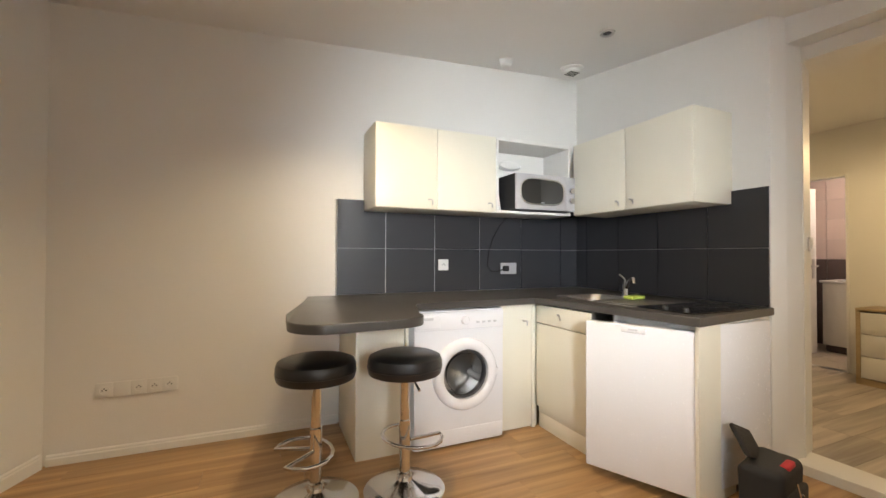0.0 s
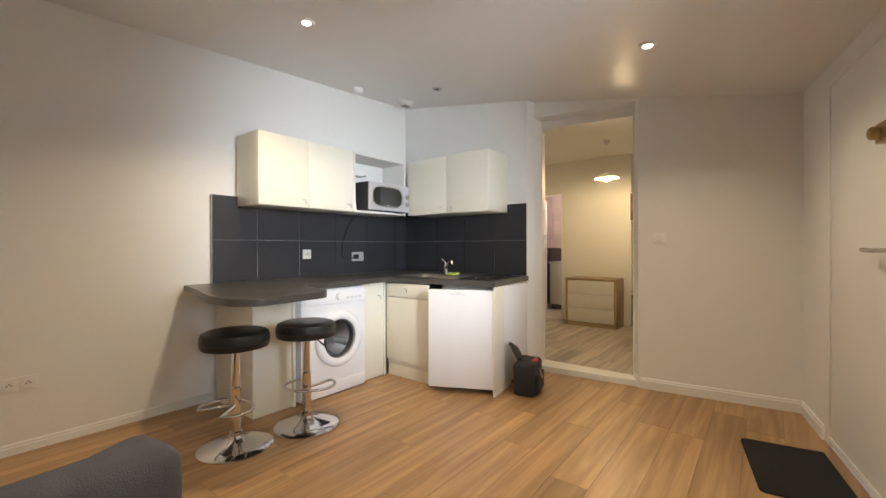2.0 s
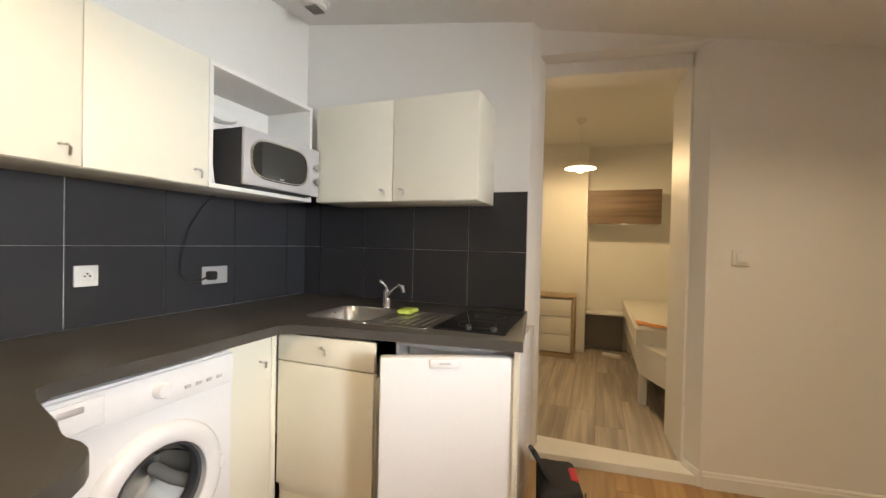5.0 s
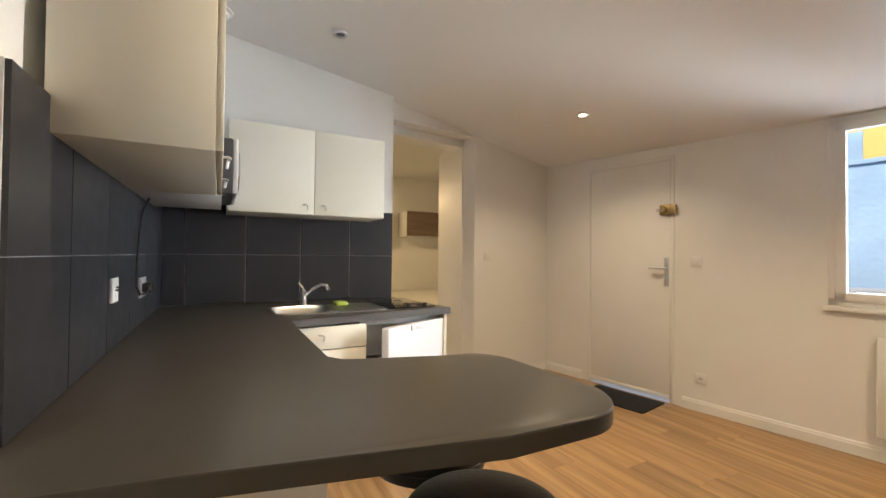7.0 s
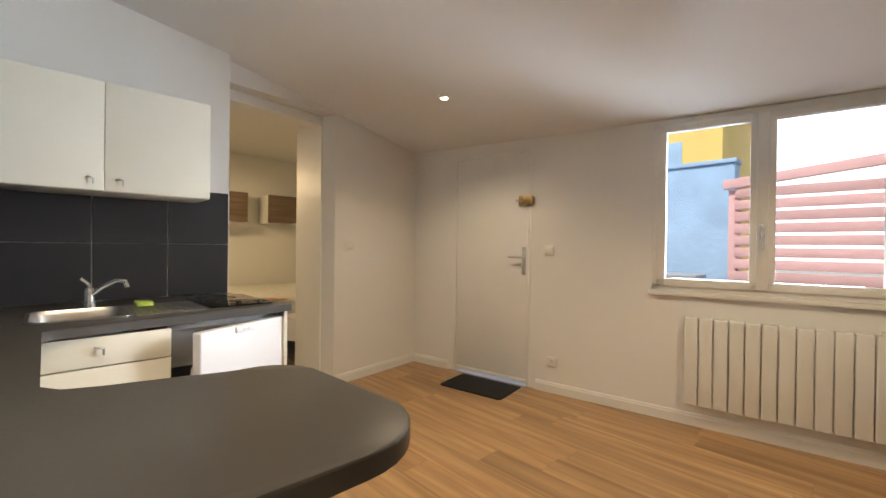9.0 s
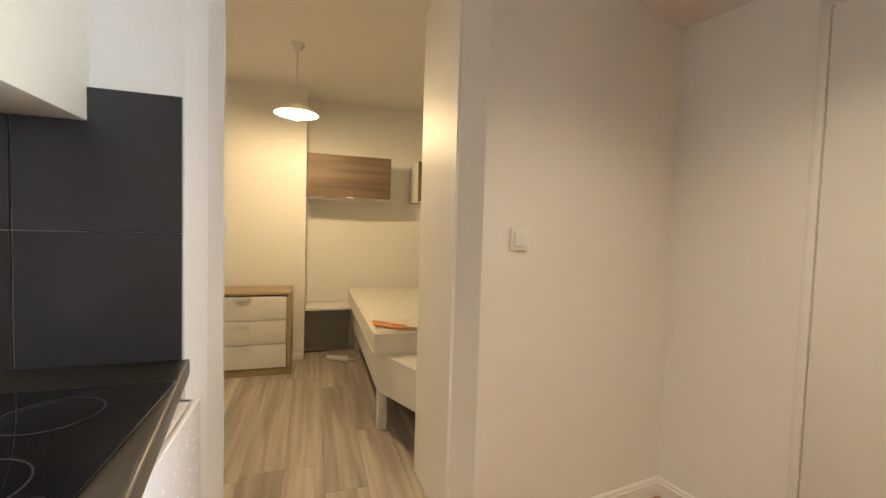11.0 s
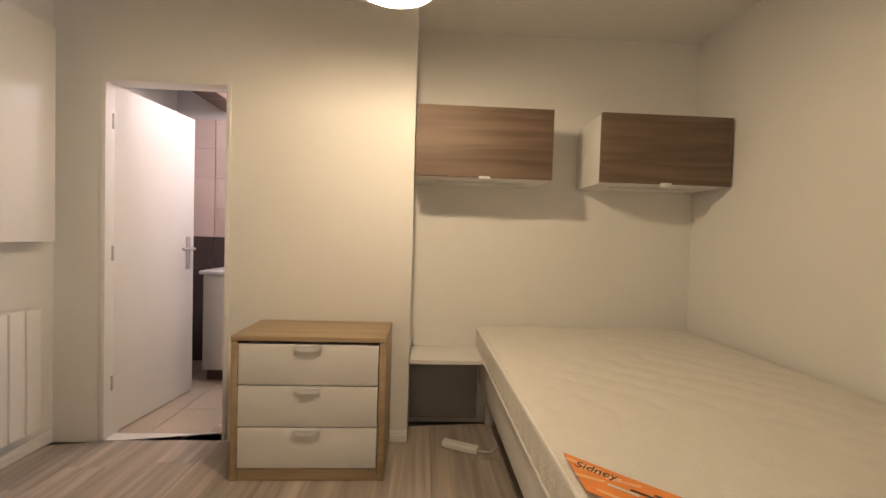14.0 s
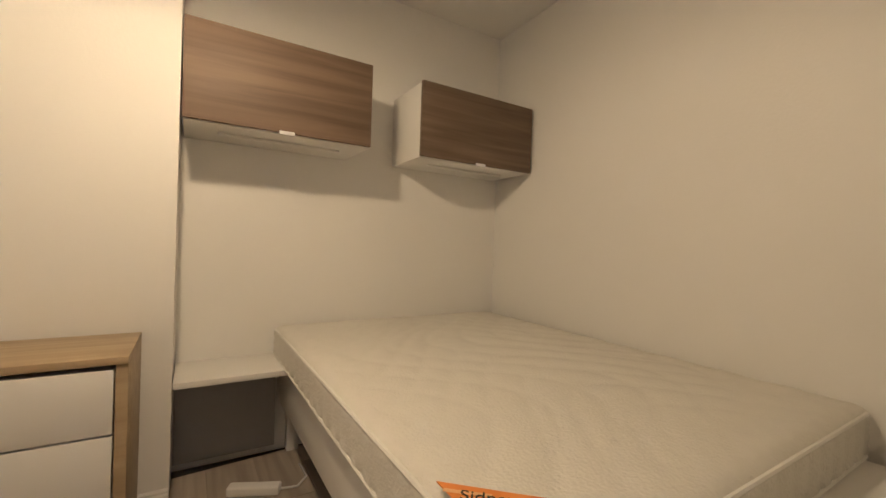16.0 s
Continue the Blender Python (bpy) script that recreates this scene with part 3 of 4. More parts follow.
box("filler", -0.87, -0.842, -0.552, -0.5, 0.0, KZ - 0.001, CREAM, ob, 0.002)
ob = thing("sink_cabinet", pose(0, 0, 0), "cream sink base cabinet with one drawer and door", "cabinet")
box("body", -0.815, 0.0, -1.045, -0.552, 0.10, KZ - 0.16, CREAM, ob, 0.002)
box("drawer", -0.838, -0.817, -1.043, -0.555, 0.70, KZ - 0.012, CREAM, ob, 0.002)
box("door", -0.838, -0.817, -1.043, -0.555, 0.145, 0.694, CREAM, ob, 0.002)
box("plinth", -0.812, -0.80, -1.045, -0.552, 0.0, 0.138, CREAM, ob, 0.002)
knocker(ob, -0.838, -0.80, 0.765, (-1, 0))

S(prism("trim_counter", [(-0.735, -1.607), (-0.02, -1.507), (-0.02, -1.490), (-0.735, -1.590)], 0.0, KZ - 0.001, CREAM, None, 0.002), "cream laminate end panel of the kitchenette", "panel")


def build_washer():
    ob = thing("washing_machine", pose(-1.425, -0.605, 0), "white front-loading washing machine under the worktop", "washing machine")
    w, h0, h1, cx, cz = 0.295, 0.015, 0.815, 0.03, 0.43
    bm = bmesh.new()
    for a in ((-w, -w + 0.012, 0.012, 0.55, h0, h1), (w - 0.012, w, 0.012, 0.55, h0, h1), (-w + 0.012, w - 0.012, 0.012, 0.55, h1 - 0.012, h1),
              (-w + 0.012, w - 0.012, 0.012, 0.55, h0, h0 + 0.012), (-w + 0.012, w - 0.012, 0.538, 0.55, h0 + 0.012, h1 - 0.012)):
        add_box(bm, *a, 0.002)
    finish(bm, "body", WHITE, ob, True)
    # the front plate with its round mouth
    bm = bmesh.new()
    k = 64
    inner, outer = [], []
    for n_ in range(k):
        a = 2 * math.pi * (n_ + 0.5) / k
        ca, sa = math.cos(a), math.sin(a)
        reach = min((w - cx if ca > 0 else w + cx) / max(abs(ca), 1e-6), (h1 - cz if sa > 0 else cz - h0) / max(abs(sa), 1e-6))
        inner.append((cx + 0.155 * ca, cz + 0.155 * sa))
        outer.append((cx + reach * ca, cz + reach * sa))
    rings = [[bm.verts.new((x, y, z)) for x, z in pts] for pts, y in ((inner, 0.011), (inner, 0.0), (outer, 0.0), (outer, 0.011))]
    for a, b in zip(rings, rings[1:]):
        for n_ in range(k):
            m_ = (n_ + 1) % k
            bm.faces.new((a[n_], a[m_], b[m_], b[n_]))
    finish(bm, "front", WHITE, ob)
    box("plinth", -w + 0.004, w - 0.004, -0.006, 0.0, 0.02, 0.11, WHITE, ob, 0.003)
    box("control_panel", -w + 0.002, w - 0.002, -0.012, -0.0005, 0.70, 0.808, WHITE, ob, 0.006)
    box("drawer", -w + 0.015, -w + 0.16, -0.018, -0.010, 0.715, 0.795, WHITE, ob, 0.005)
    box("grip", -w + 0.05, -w + 0.11, -0.021, -0.017, 0.765, 0.782, SILVER, ob, 0.003)
    for n_ in range(4):
        box("button", 0.10 + n_ * 0.04, 0.122 + n_ * 0.04, -0.016, -0.011, 0.732, 0.744, SILVER, ob, 0.002)
    face = pose(0, 0, 0, 90)
    lathe("knob", [(0, 0.026), (0.020, 0.026), (0.024, 0.02), (0.026, 0.0)], WHITE, ob, 28, Matrix.Translation((0.02, -0.011, 0.755)) @ face)
    c = Matrix.Translation((cx, 0.0, cz)) @ face
    lathe("door_ring", [(0.215, -0.001), (0.215, 0.012), (0.205, 0.026), (0.185, 0.032), (0.160, 0.030), (0.150, 0.022), (0.147, 0.0)], WHITE, ob, 48, c)
    lathe("gasket", [(0.153, 0.0), (0.138, -0.006), (0.132, -0.03), (0.140, -0.05)], RUBBER, ob, 48, c)
    lathe("drum", [(0.140, -0.04), (0.20, -0.05), (0.20, -0.26), (0.19, -0.27), (0.06, -0.272), (0.045, -0.262), (0, -0.258)], STEEL, ob, 48, c)
    for n_ in range(3):
        a = radians(95 + 120 * n_)
        tube("paddle", [(cx + 0.185 * math.cos(a), 0.07, cz + 0.185 * math.sin(a)), (cx + 0.165 * math.cos(a), 0.15, cz + 0.165 * math.sin(a)), (cx + 0.185 * math.cos(a), 0.25, cz + 0.185 * math.sin(a))], 0.022, PLASTIC, ob, 12)
    g = lathe("door_glass", [(0.149, 0.018), (0.148, 0.012), (0.125, 0.004), (0.115, -0.03), (0.09, -0.05), (0, -0.054)], DOORGLASS, ob, 48, c)
    g.visible_shadow = False
    box("catch", 0.225, 0.25, -0.03, -0.012, 0.41, 0.45, WHITE, ob, 0.005)
    for x in (-0.25, 0.25):
        for y in (0.05, 0.5):
            lathe("foot", [(0, 0), (0.02, 0), (0.02, 0.02), (0, 0.02)], DARK, ob, 12, Matrix.Translation((x, y, 0)))


build_washer()


def build_fridge():
    ob = thing("refrigerator", pose(0, 0, 0), "small white under-counter refrigerator with its door ajar", "refrigerator")
    bm = bmesh.new()
    for a in ((-0.672, -0.15, -1.07, -1.055, 0.05, 0.82), (-0.672, -0.15, -1.58, -1.565, 0.05, 0.82), (-0.672, -0.15, -1.07, -1.565, 0.05, 0.09),
              (-0.672, -0.15, -1.07, -1.565, 0.78, 0.82), (-0.17, -0.15, -1.07, -1.565, 0.05, 0.82)):
        add_box(bm, min(a[0], a[1]), max(a[0], a[1]), min(a[2], a[3]), max(a[2], a[3]), a[4], a[5], 0.003)
    finish(bm, "body", WHITE, ob, True)
    box("plinth", -0.62, -0.2, -1.56, -1.08, 0.0, 0.05, DARK, ob, 0.002)
    for z in (0.30, 0.50):
        box("shelf", -0.58, -0.18, -1.55, -1.08, z, z + 0.008, PLASTIC, ob, 0.002)
    box("freezer_flap", -0.60, -0.58, -1.55, -1.085, 0.58, 0.77, PLASTIC, ob, 0.006)
    # the leaf turns about the hinge beside the end panel
    hinge = Matrix.Translation((-0.668, -1.58, 0)) @ pose(0, 0, 0, 0, 0, 26)
    d = box("door", -0.052, 0.0, 0.0, 0.525, 0.045, 0.80, WHITE, ob, 0.008, 3)
    d.matrix_basis = hinge
    bm = bmesh.new()
    for z in (0.12, 0.35, 0.56):
        add_box(bm, 0.002, 0.07, 0.05, 0.48, z, z + 0.07, 0.01)
    s = finish(bm, "rack", PLASTIC, d, True)
    bm = bmesh.new()
    add_box(bm, -0.064, -0.050, 0.225, 0.34, 0.765, 0.797, 0.004)
    finish(bm, "handle", WHITE, d, True)
    box("badge", -0.066, -0.0635, 0.262, 0.305, 0.777, 0.785, SILVER, d, 0)


build_fridge()


def bowl_outline(grow):
    """The sink bowl's rounded rectangle, grown by that much."""
    x0, x1, y0, y1, r_ = -0.70 - grow, -0.36 + grow, -0.915 - grow, -0.60 + grow, 0.06
    return arc(x0 + r_, y0 + r_, r_, 180, 270, 6) + arc(x1 - r_, y0 + r_, r_, 270, 360, 6) + arc(x1 - r_, y1 - r_, r_, 0, 90, 6) + arc(x0 + r_, y1 - r_, r_, 90, 180, 6)


def build_sink():
    ob = thing("sink", pose(0, 0, 0), "stainless steel sink with drainer set into the worktop", "sink")
    bm = bmesh.new()
    z = KT + 0.001
    add_prism(bm, arc(-0.69, -1.19, 0.03, 180, 270, 4) + arc(-0.37, -1.19, 0.03, -90, 0, 4) + [(-0.34, -0.937), (-0.72, -0.937)], z, z + 0.004)
    for k in range(6):
        add_box(bm, -0.67, -0.40, -1.18 + k * 0.036, -1.168 + k * 0.036, z + 0.003, z + 0.007, 0.002)
    finish(bm, "drainer", STEEL, ob, True)
    bm = bmesh.new()
    loops = []
    for grow, dz in ((0.020, 0.001), (0.020, 0.006), (0.004, 0.006), (-0.004, -0.01), (-0.014, -0.12), (-0.035, -0.14)):
        loops.append([bm.verts.new((x, y, KT + dz)) for x, y in bowl_outline(grow)])
    for a, b in zip(loops, loops[1:]):
        for n_ in range(len(a)):
            bm.faces.new((a[n_], a[(n_ + 1) % len(a)], b[(n_ + 1) % len(b)], b[n_]))
    bm.faces.new(loops[-1])
    finish(bm, "bowl", STEEL, ob, True)
    lathe("waste", [(0.03, 0.002), (0.028, 0.006), (0.018, 0.004), (0, 0.003)], CHROME, ob, 20, Matrix.Translation((-0.52, -0.76, KT - 0.14)))
    return ob


# the bowl needs its hole in the slab
slab = bpy.data.objects["slab"]
cut = bmesh.new()
add_prism(cut, bowl_outline(0.006), KZ - 0.1, KT + 0.1)
cutter = finish(cut, "cutter", TOP)
mod = slab.modifiers.new("hole", "BOOLEAN")
mod.object, mod.operation = cutter, "DIFFERENCE"
dg = bpy.context.evaluated_depsgraph_get()
whole = bpy.data.meshes.new_from_object(slab.evaluated_get(dg))
slab.modifiers.clear()
slab.data = whole
bpy.data.objects.remove(cutter)
build_sink()

ob = thing("kitchen_tap", pose(-0.29, -0.80, KT), "chrome single-lever mixer tap behind the sink", "tap")
lathe("base", [(0, 0), (0.027, 0), (0.026, 0.012), (0.022, 0.02), (0.022, 0.085), (0.018, 0.10), (0, 0.103)], CHROME, ob, 24)
tube("spout", [(0, 0, 0.05), (-0.035, -0.05, 0.105), (-0.06, -0.10, 0.135), (-0.078, -0.132, 0.13), (-0.082, -0.14, 0.10)], 0.012, CHROME, ob, 12)
tube("lever", [(0, 0, 0.10), (-0.004, 0.006, 0.12), (-0.02, 0.035, 0.150)], 0.008, CHROME, ob, 10)
ob = thing("sponge", pose(-0.44, -1.0, KT + 0.010), "green and yellow dish sponge on the drainer", "sponge")
box("pad", -0.055, 0.055, -0.035, 0.035, 0, 0.022, GREEN, ob, 0.008, 3)

ob = thing("hob", pose(0, 0, KT), "black glass two-zone electric hob in the worktop", "hob")
box("glass", -0.69, -0.19, -1.545, -1.235, 0.001, 0.008, BLACKGLASS, ob, 0.003)
for x, y, rr_ in ((-0.55, -1.39, 0.085), (-0.32, -1.39, 0.075)):
    lathe("zone", [(rr_ - 0.003, 0.0083), (rr_ - 0.003, 0.0088), (rr_, 0.0088), (rr_, 0.0083)], DARK, ob, 36, Matrix.Translation((x, y, 0)))
for y in (-1.38, -1.49):
    lathe("knob", [(0.014, 0.008), (0.013, 0.022), (0.010, 0.025), (0, 0.025)], DARK, ob, 20, Matrix.Translation((-0.655, y, 0)))


def wall_cupboard(x0, x1, y0, y1, fronts, label, way):
    ob = thing("wall_cupboard", pose(0, 0, 0), label, "cupboard")
    box("body", x0, x1, y0, y1, UB, UT, CREAM, ob, 0.002)
    for a, b, hx in fronts:
        if way == "y":
            box("door", a + 0.0015, b - 0.0015, y0 - 0.018, y0 - 0.001, UB + 0.002, UT - 0.002, CREAM, ob, 0.002)
            knocker(ob, hx, y0 - 0.018, UB + 0.05)
        else:
            box("door", x0 - 0.018, x0 - 0.001, b + 0.0015, a - 0.0015, UB + 0.002, UT - 0.002, CREAM, ob, 0.002)
            knocker(ob, x0 - 0.018, hx, UB + 0.05, (-1, 0))
    return ob


wall_cupboard(-1.885, -1.015, -0.312, -0.002, [(-1.885, -1.465, -1.515), (-1.465, -1.015, -1.065)], "cream double-door wall cupboard above dark tiles", "y")
wall_cupboard(-0.332, -0.012, -1.318, -0.36, [(-0.362, -0.85, -0.795), (-0.85, -1.318, -0.91)], "cream double-door wall cupboard beside the passage", "x")

ob = thing("open_cupboard", pose(0, 0, 0), "white open wall cupboard holding the microwave", "cupboard")
bm = bmesh.new()
for a in ((-1.012, -0.35, -0.33, -0.004, UB, UB + 0.02), (-1.012, -0.35, -0.33, -0.004, UT - 0.02, UT), (-1.012, -0.992, -0.328, -0.004, UB, UT),
          (-0.37, -0.35, -0.328, -0.004, UB, UT), (-1.03, -0.36, -0.02, -0.004, UB, UT)):
    add_box(bm, *a, 0.0015)
finish(bm, "carcass", WHITEMELA, ob, True)
ob = thing("cooker_hood_lamp", pose(-0.73, -0.03, 1.86), "oval white bulkhead lamp inside the open cupboard", "lamp")
lathe("diffuser", [(0.0, 0.0), (0.115, 0.0), (0.115, 0.02), (0.09, 0.045), (0.0, 0.055)], PLASTIC, ob, 32, pose(0, 0, 0, 90) @ Matrix.Diagonal((1, 0.33, 1, 1)))


def build_microwave():
    ob = thing("microwave_oven", pose(-0.625, -0.375, UB + 0.021), "silver microwave oven with a rounded black window", "microwave")
    box("body", -0.265, 0.265, 0.0, 0.32, 0.008, 0.265, DARK, ob, 0.006)
    box("front", -0.265, 0.185, -0.02, 0.0, 0.008, 0.265, SILVER, ob, 0.006)
    bm = bmesh.new()
    pts = []
    for i in range(40):
        a = 2 * math.pi * i / 40
        cx, sz = math.cos(a), math.sin(a)
        pts.append((-0.04 + 0.19 * math.copysign(abs(cx) ** 0.45, cx), 0.137 + 0.092 * math.copysign(abs(sz) ** 0.75, sz)))
    vs = [bm.verts.new((x, -0.027, z)) for x, z in pts]
    vb = [bm.verts.new((x * 1.0, -0.018, z)) for x, z in pts]
    bm.faces.new(vs)
    for i in range(40):
        bm.faces.new((vs[i], vs[(i + 1) % 40], vb[(i + 1) % 40], vb[i]))
    finish(bm, "window", BLACKGLASS, ob)
    tube("window_rim", [(x, -0.024, z) for x, z in pts], 0.006, CHROME, ob, 8, True)
    box("control_panel", 0.19, 0.265, -0.014, 0.0, 0.008, 0.265, SILVER, ob, 0.004)
    for z in (0.16, 0.085):
        lathe("knob", [(0.024, 0), (0.022, 0.02), (0.018, 0.024), (0, 0.024)], CHROME, ob, 22, Matrix.Translation((0.228, -0.014, z)) @ pose(0, 0, 0, 90))
    box("badge", -0.055, -0.025, -0.0285, -0.0268, 0.055, 0.062, SILVER, ob, 0)
    box("foot", -0.22, 0.22, 0.03, 0.28, 0.0, 0.009, DARK, ob, 0.002)


build_microwave()
for i, (dx, lean) in enumerate(((0.0, 4), (0.018, 6), (0.036, 9))):
    ob = thing("leaflet", Matrix.Translation((-1.0 + dx, -0.30, UB + 0.021)) @ pose(0, 0, 0, 0, -lean), "upright white paper leaflet beside the microwave", "leaflet", "leaflets beside the microwave")
    box("sheet", 0.0, 0.008, 0.0, 0.21, 0.0, 0.24 - 0.03 * i, PAPER, ob, 0.001)

ob = thing("plug_adapter", pose(-0.70, -0.012, 1.04), "grey plug adapter with a black cable on tiles", "plug")
box("cover", -0.085, 0.06, -0.012, 0.0, -0.045, 0.045, SILVER, ob, 0.004)
box("plug", -0.075, -0.03, -0.05, -0.012, -0.022, 0.022, NYLON, ob, 0.008)
cab = [(-0.07, -0.04, 0.0), (-0.12, -0.035, -0.02), (-0.18, -0.02, -0.02), (-0.21, -0.012, 0.02), (-0.20, -0.012, 0.12), (-0.16, -0.012, 0.24), (-0.10, -0.014, 0.34), (-0.04, -0.03, 0.41)]
tube("cable", cab, 0.005, NYLON, ob, 8)


# ---- loose things of the living room ----
def build_stool():
    ob = thing("bar_stool", pose(-2.33, -0.93, 0), "round black padded bar stool on a chrome pedestal", "stool", "bar stools at the counter")
    lathe("base", [(0, 0), (0.195, 0), (0.198, 0.006), (0.19, 0.012), (0.13, 0.024), (0.07, 0.04), (0.04, 0.055), (0.036, 0.07), (0, 0.07)], CHROME, ob, 48)
    lathe("column", [(0.034, 0.06), (0.034, 0.09), (0.028, 0.095), (0.028, 0.34), (0.024, 0.345), (0.024, 0.57), (0.05, 0.575), (0.05, 0.585), (0, 0.585)], CHROME, ob, 28)
    lathe("seat", [(0, 0.565), (0.15, 0.565), (0.176, 0.572), (0.182, 0.59), (0.182, 0.63), (0.174, 0.652), (0.15, 0.662), (0.08, 0.666), (0, 0.667)], BLACK, ob, 48)
    lathe("seam", [(0.181, 0.603), (0.1845, 0.606), (0.181, 0.609)], BLACK, ob, 48)
    tube("footrest", [(0.02, 0.02, 0.24)] + [(0.16 * math.sin(a) + 0.0, 0.03 + 0.13 * math.cos(a) + 0.03, 0.24) for a in [radians(v) for v in range(40, 321, 20)]] + [(-0.02, 0.02, 0.24)], 0.009, CHROME, ob, 10)
    tube("lever", [(0.03, -0.02, 0.56), (0.10, -0.06, 0.555), (0.15, -0.09, 0.53)], 0.006, CHROME, ob, 8)
    return ob


stool = build_stool()
stool.matrix_world = pose(-2.285, -0.835, 0, 0, 0, 100)
copy_thing(stool, pose(-1.875, -0.905, 0, 0, 0, -55))


def build_bag():
    ob = thing("shoulder_bag", pose(-0.47, -1.745, 0, 0, 0, 12) @ Matrix.Diagonal((0.8, 0.85, 0.88, 1)), "black nylon shoulder bag standing open on the floor", "bag")
    bm = bmesh.new()
    add_box(bm, -0.17, 0.17, -0.10, 0.10, 0.0, 0.29, 0.04, 4)
    bmesh.ops.subdivide_edges(bm, edges=bm.edges[:], cuts=1, use_grid_fill=True)
    for v in bm.verts:
        v.co += 0.012 * noise.noise_vector(v.co * 9)
        v.co.z = max(v.co.z, 0.0)
    finish(bm, "body", NYLON, ob, True)
    box("pocket", -0.13, 0.13, -0.125, -0.09, 0.03, 0.19, NYLON, ob, 0.015, 3)
    f_ = box("flap", -0.15, 0.12, -0.012, 0.012, 0.0, 0.16, NYLON, ob, 0.01, 3)
    f_.matrix_basis = Matrix.Translation((-0.02, 0.05, 0.275)) @ pose(0, 0, 0, -35, 20, 0)
    tube("strap", [(0.16, 0.0, 0.26), (0.19, -0.02, 0.20), (0.185, -0.03, 0.08), (0.15, -0.08, 0.03)], 0.012, NYLON, ob, 8)
    box("lining", -0.06, 0.06, -0.09, -0.05, 0.255, 0.30, RED, ob, 0.012, 3)
    tube("clip", [(-0.06, -0.12, 0.24), (-0.055, -0.135, 0.17), (-0.03, -0.138, 0.15), (-0.01, -0.135, 0.165), (-0.02, -0.134, 0.18)], 0.005, CHROME, ob, 8)


build_bag()

ob = thing("doormat", facing(on_c(-0.66, 0.03, 0), CN), "black rectangular doormat at the entrance door", "doormat")
bm = bmesh.new()
add_prism(bm, arc(-0.28, -0.37, 0.03, 180, 270, 4) + arc(0.25, -0.37, 0.03, -90, 0, 4) + [(0.28, -0.03), (-0.31, -0.03)], 0.0, 0.012, 0.003)
finish(bm, "pile", MAT, ob, True)


def build_armchair():
    ob = thing("armchair", pose(-2.97, -1.83, 0, 0, 0, 8), "blue-grey fabric armchair with rounded arms and a throw", "armchair")
    # local x runs away from the bar, local y toward the window
    def pad(name, a, mat, amp=0.012, bev=0.06):
        bm = bmesh.new()
        add_box(bm, *a, bev, 4)
        bmesh.ops.subdivide_edges(bm, edges=[e for e in bm.edges if e.calc_length() > 0.15], cuts=6, use_grid_fill=True)
        for v in bm.verts:
            v.co += amp * noise.noise_vector(v.co * 4.0) + amp * 0.4 * noise.noise_vector(v.co * 14.0)
        return finish(bm, name, mat, ob, True)
    pad("arm", (-0.85, 0.0, -0.20, 0.0, 0.06, 0.63), SOFA, 0.022, 0.07)
    pad("base", (-0.82, -0.04, -0.62, -0.20, 0.08, 0.28), SOFA, 0.008, 0.04)
    pad("seat_cushion", (-0.80, -0.02, -0.62, -0.21, 0.28, 0.42), THROW, 0.014, 0.05)
    pad("backrest", (-0.99, -0.80, -0.82, 0.0, 0.06, 0.74), SOFA, 0.012, 0.06)
    pad("arm", (-0.85, -0.20, -0.82, -0.62, 0.06, 0.58), SOFA, 0.014, 0.07)
    pad("throw", (-0.62, -0.18, -0.84, -0.60, 0.34, 0.61), THROW, 0.016, 0.07)
    for x in (-0.9, -0.08):
        for y in (-0.74, -0.1):
            lathe("leg", [(0, 0), (0.02, 0), (0.026, 0.08), (0, 0.08)], DARK, ob, 12, Matrix.Translation((x, y, 0)))


build_armchair()

# ceiling fittings
for k, (sx, sy, sz) in enumerate(SPOTS + [(-0.59, -0.94, 2.525)]):
    z = ceil_z(sx, sy)
    lit = k < 3
    ob = thing("ceiling_spot", pose(sx, sy, z, 0, 0, 0), "lit recessed ceiling spot in a steel ring" if lit else "unlit recessed ceiling spot in a steel ring", "spotlight", "recessed ceiling spots")
    lathe("ring", [(0.026, -0.010), (0.042, -0.012), (0.046, -0.006), (0.046, 0.02), (0.026, 0.02), (0.026, -0.010)], TRIM if lit else STEEL, ob, 28)
    lathe("bulb", [(0, -0.006), (0.025, -0.006), (0.025, 0.0), (0, 0.0)], SPOTGLOW if lit else BLACKGLASS, ob, 20)
ob = thing("air_vent", pose(-0.30, -0.29, ceil_z(-0.30, -0.29) - 0.004), "round white ceiling air vent with a grille", "vent")
lathe("collar", [(0, -0.045), (0.05, -0.045), (0.062, -0.038), (0.066, -0.02), (0.085, -0.015), (0.088, 0.01), (0, 0.01)], PLASTIC, ob, 32)
bm = bmesh.new()
for i in range(5):
    add_box(bm, -0.045, 0.045, -0.032 + i * 0.016 - 0.003, -0.032 + i * 0.016 + 0.003, -0.048, -0.044)
finish(bm, "slot", HOLE, ob)
ob = thing("smoke_detector", pose(-0.86, -0.21, ceil_z(-0.86, -0.21) - 0.004), "small round white smoke detector on the ceiling", "smoke detector")
lathe("body", [(0, -0.05), (0.03, -0.05), (0.042, -0.04), (0.045, -0.012), (0.05, -0.008), (0.05, 0.012), (0, 0.012)], PLASTIC, ob, 28)


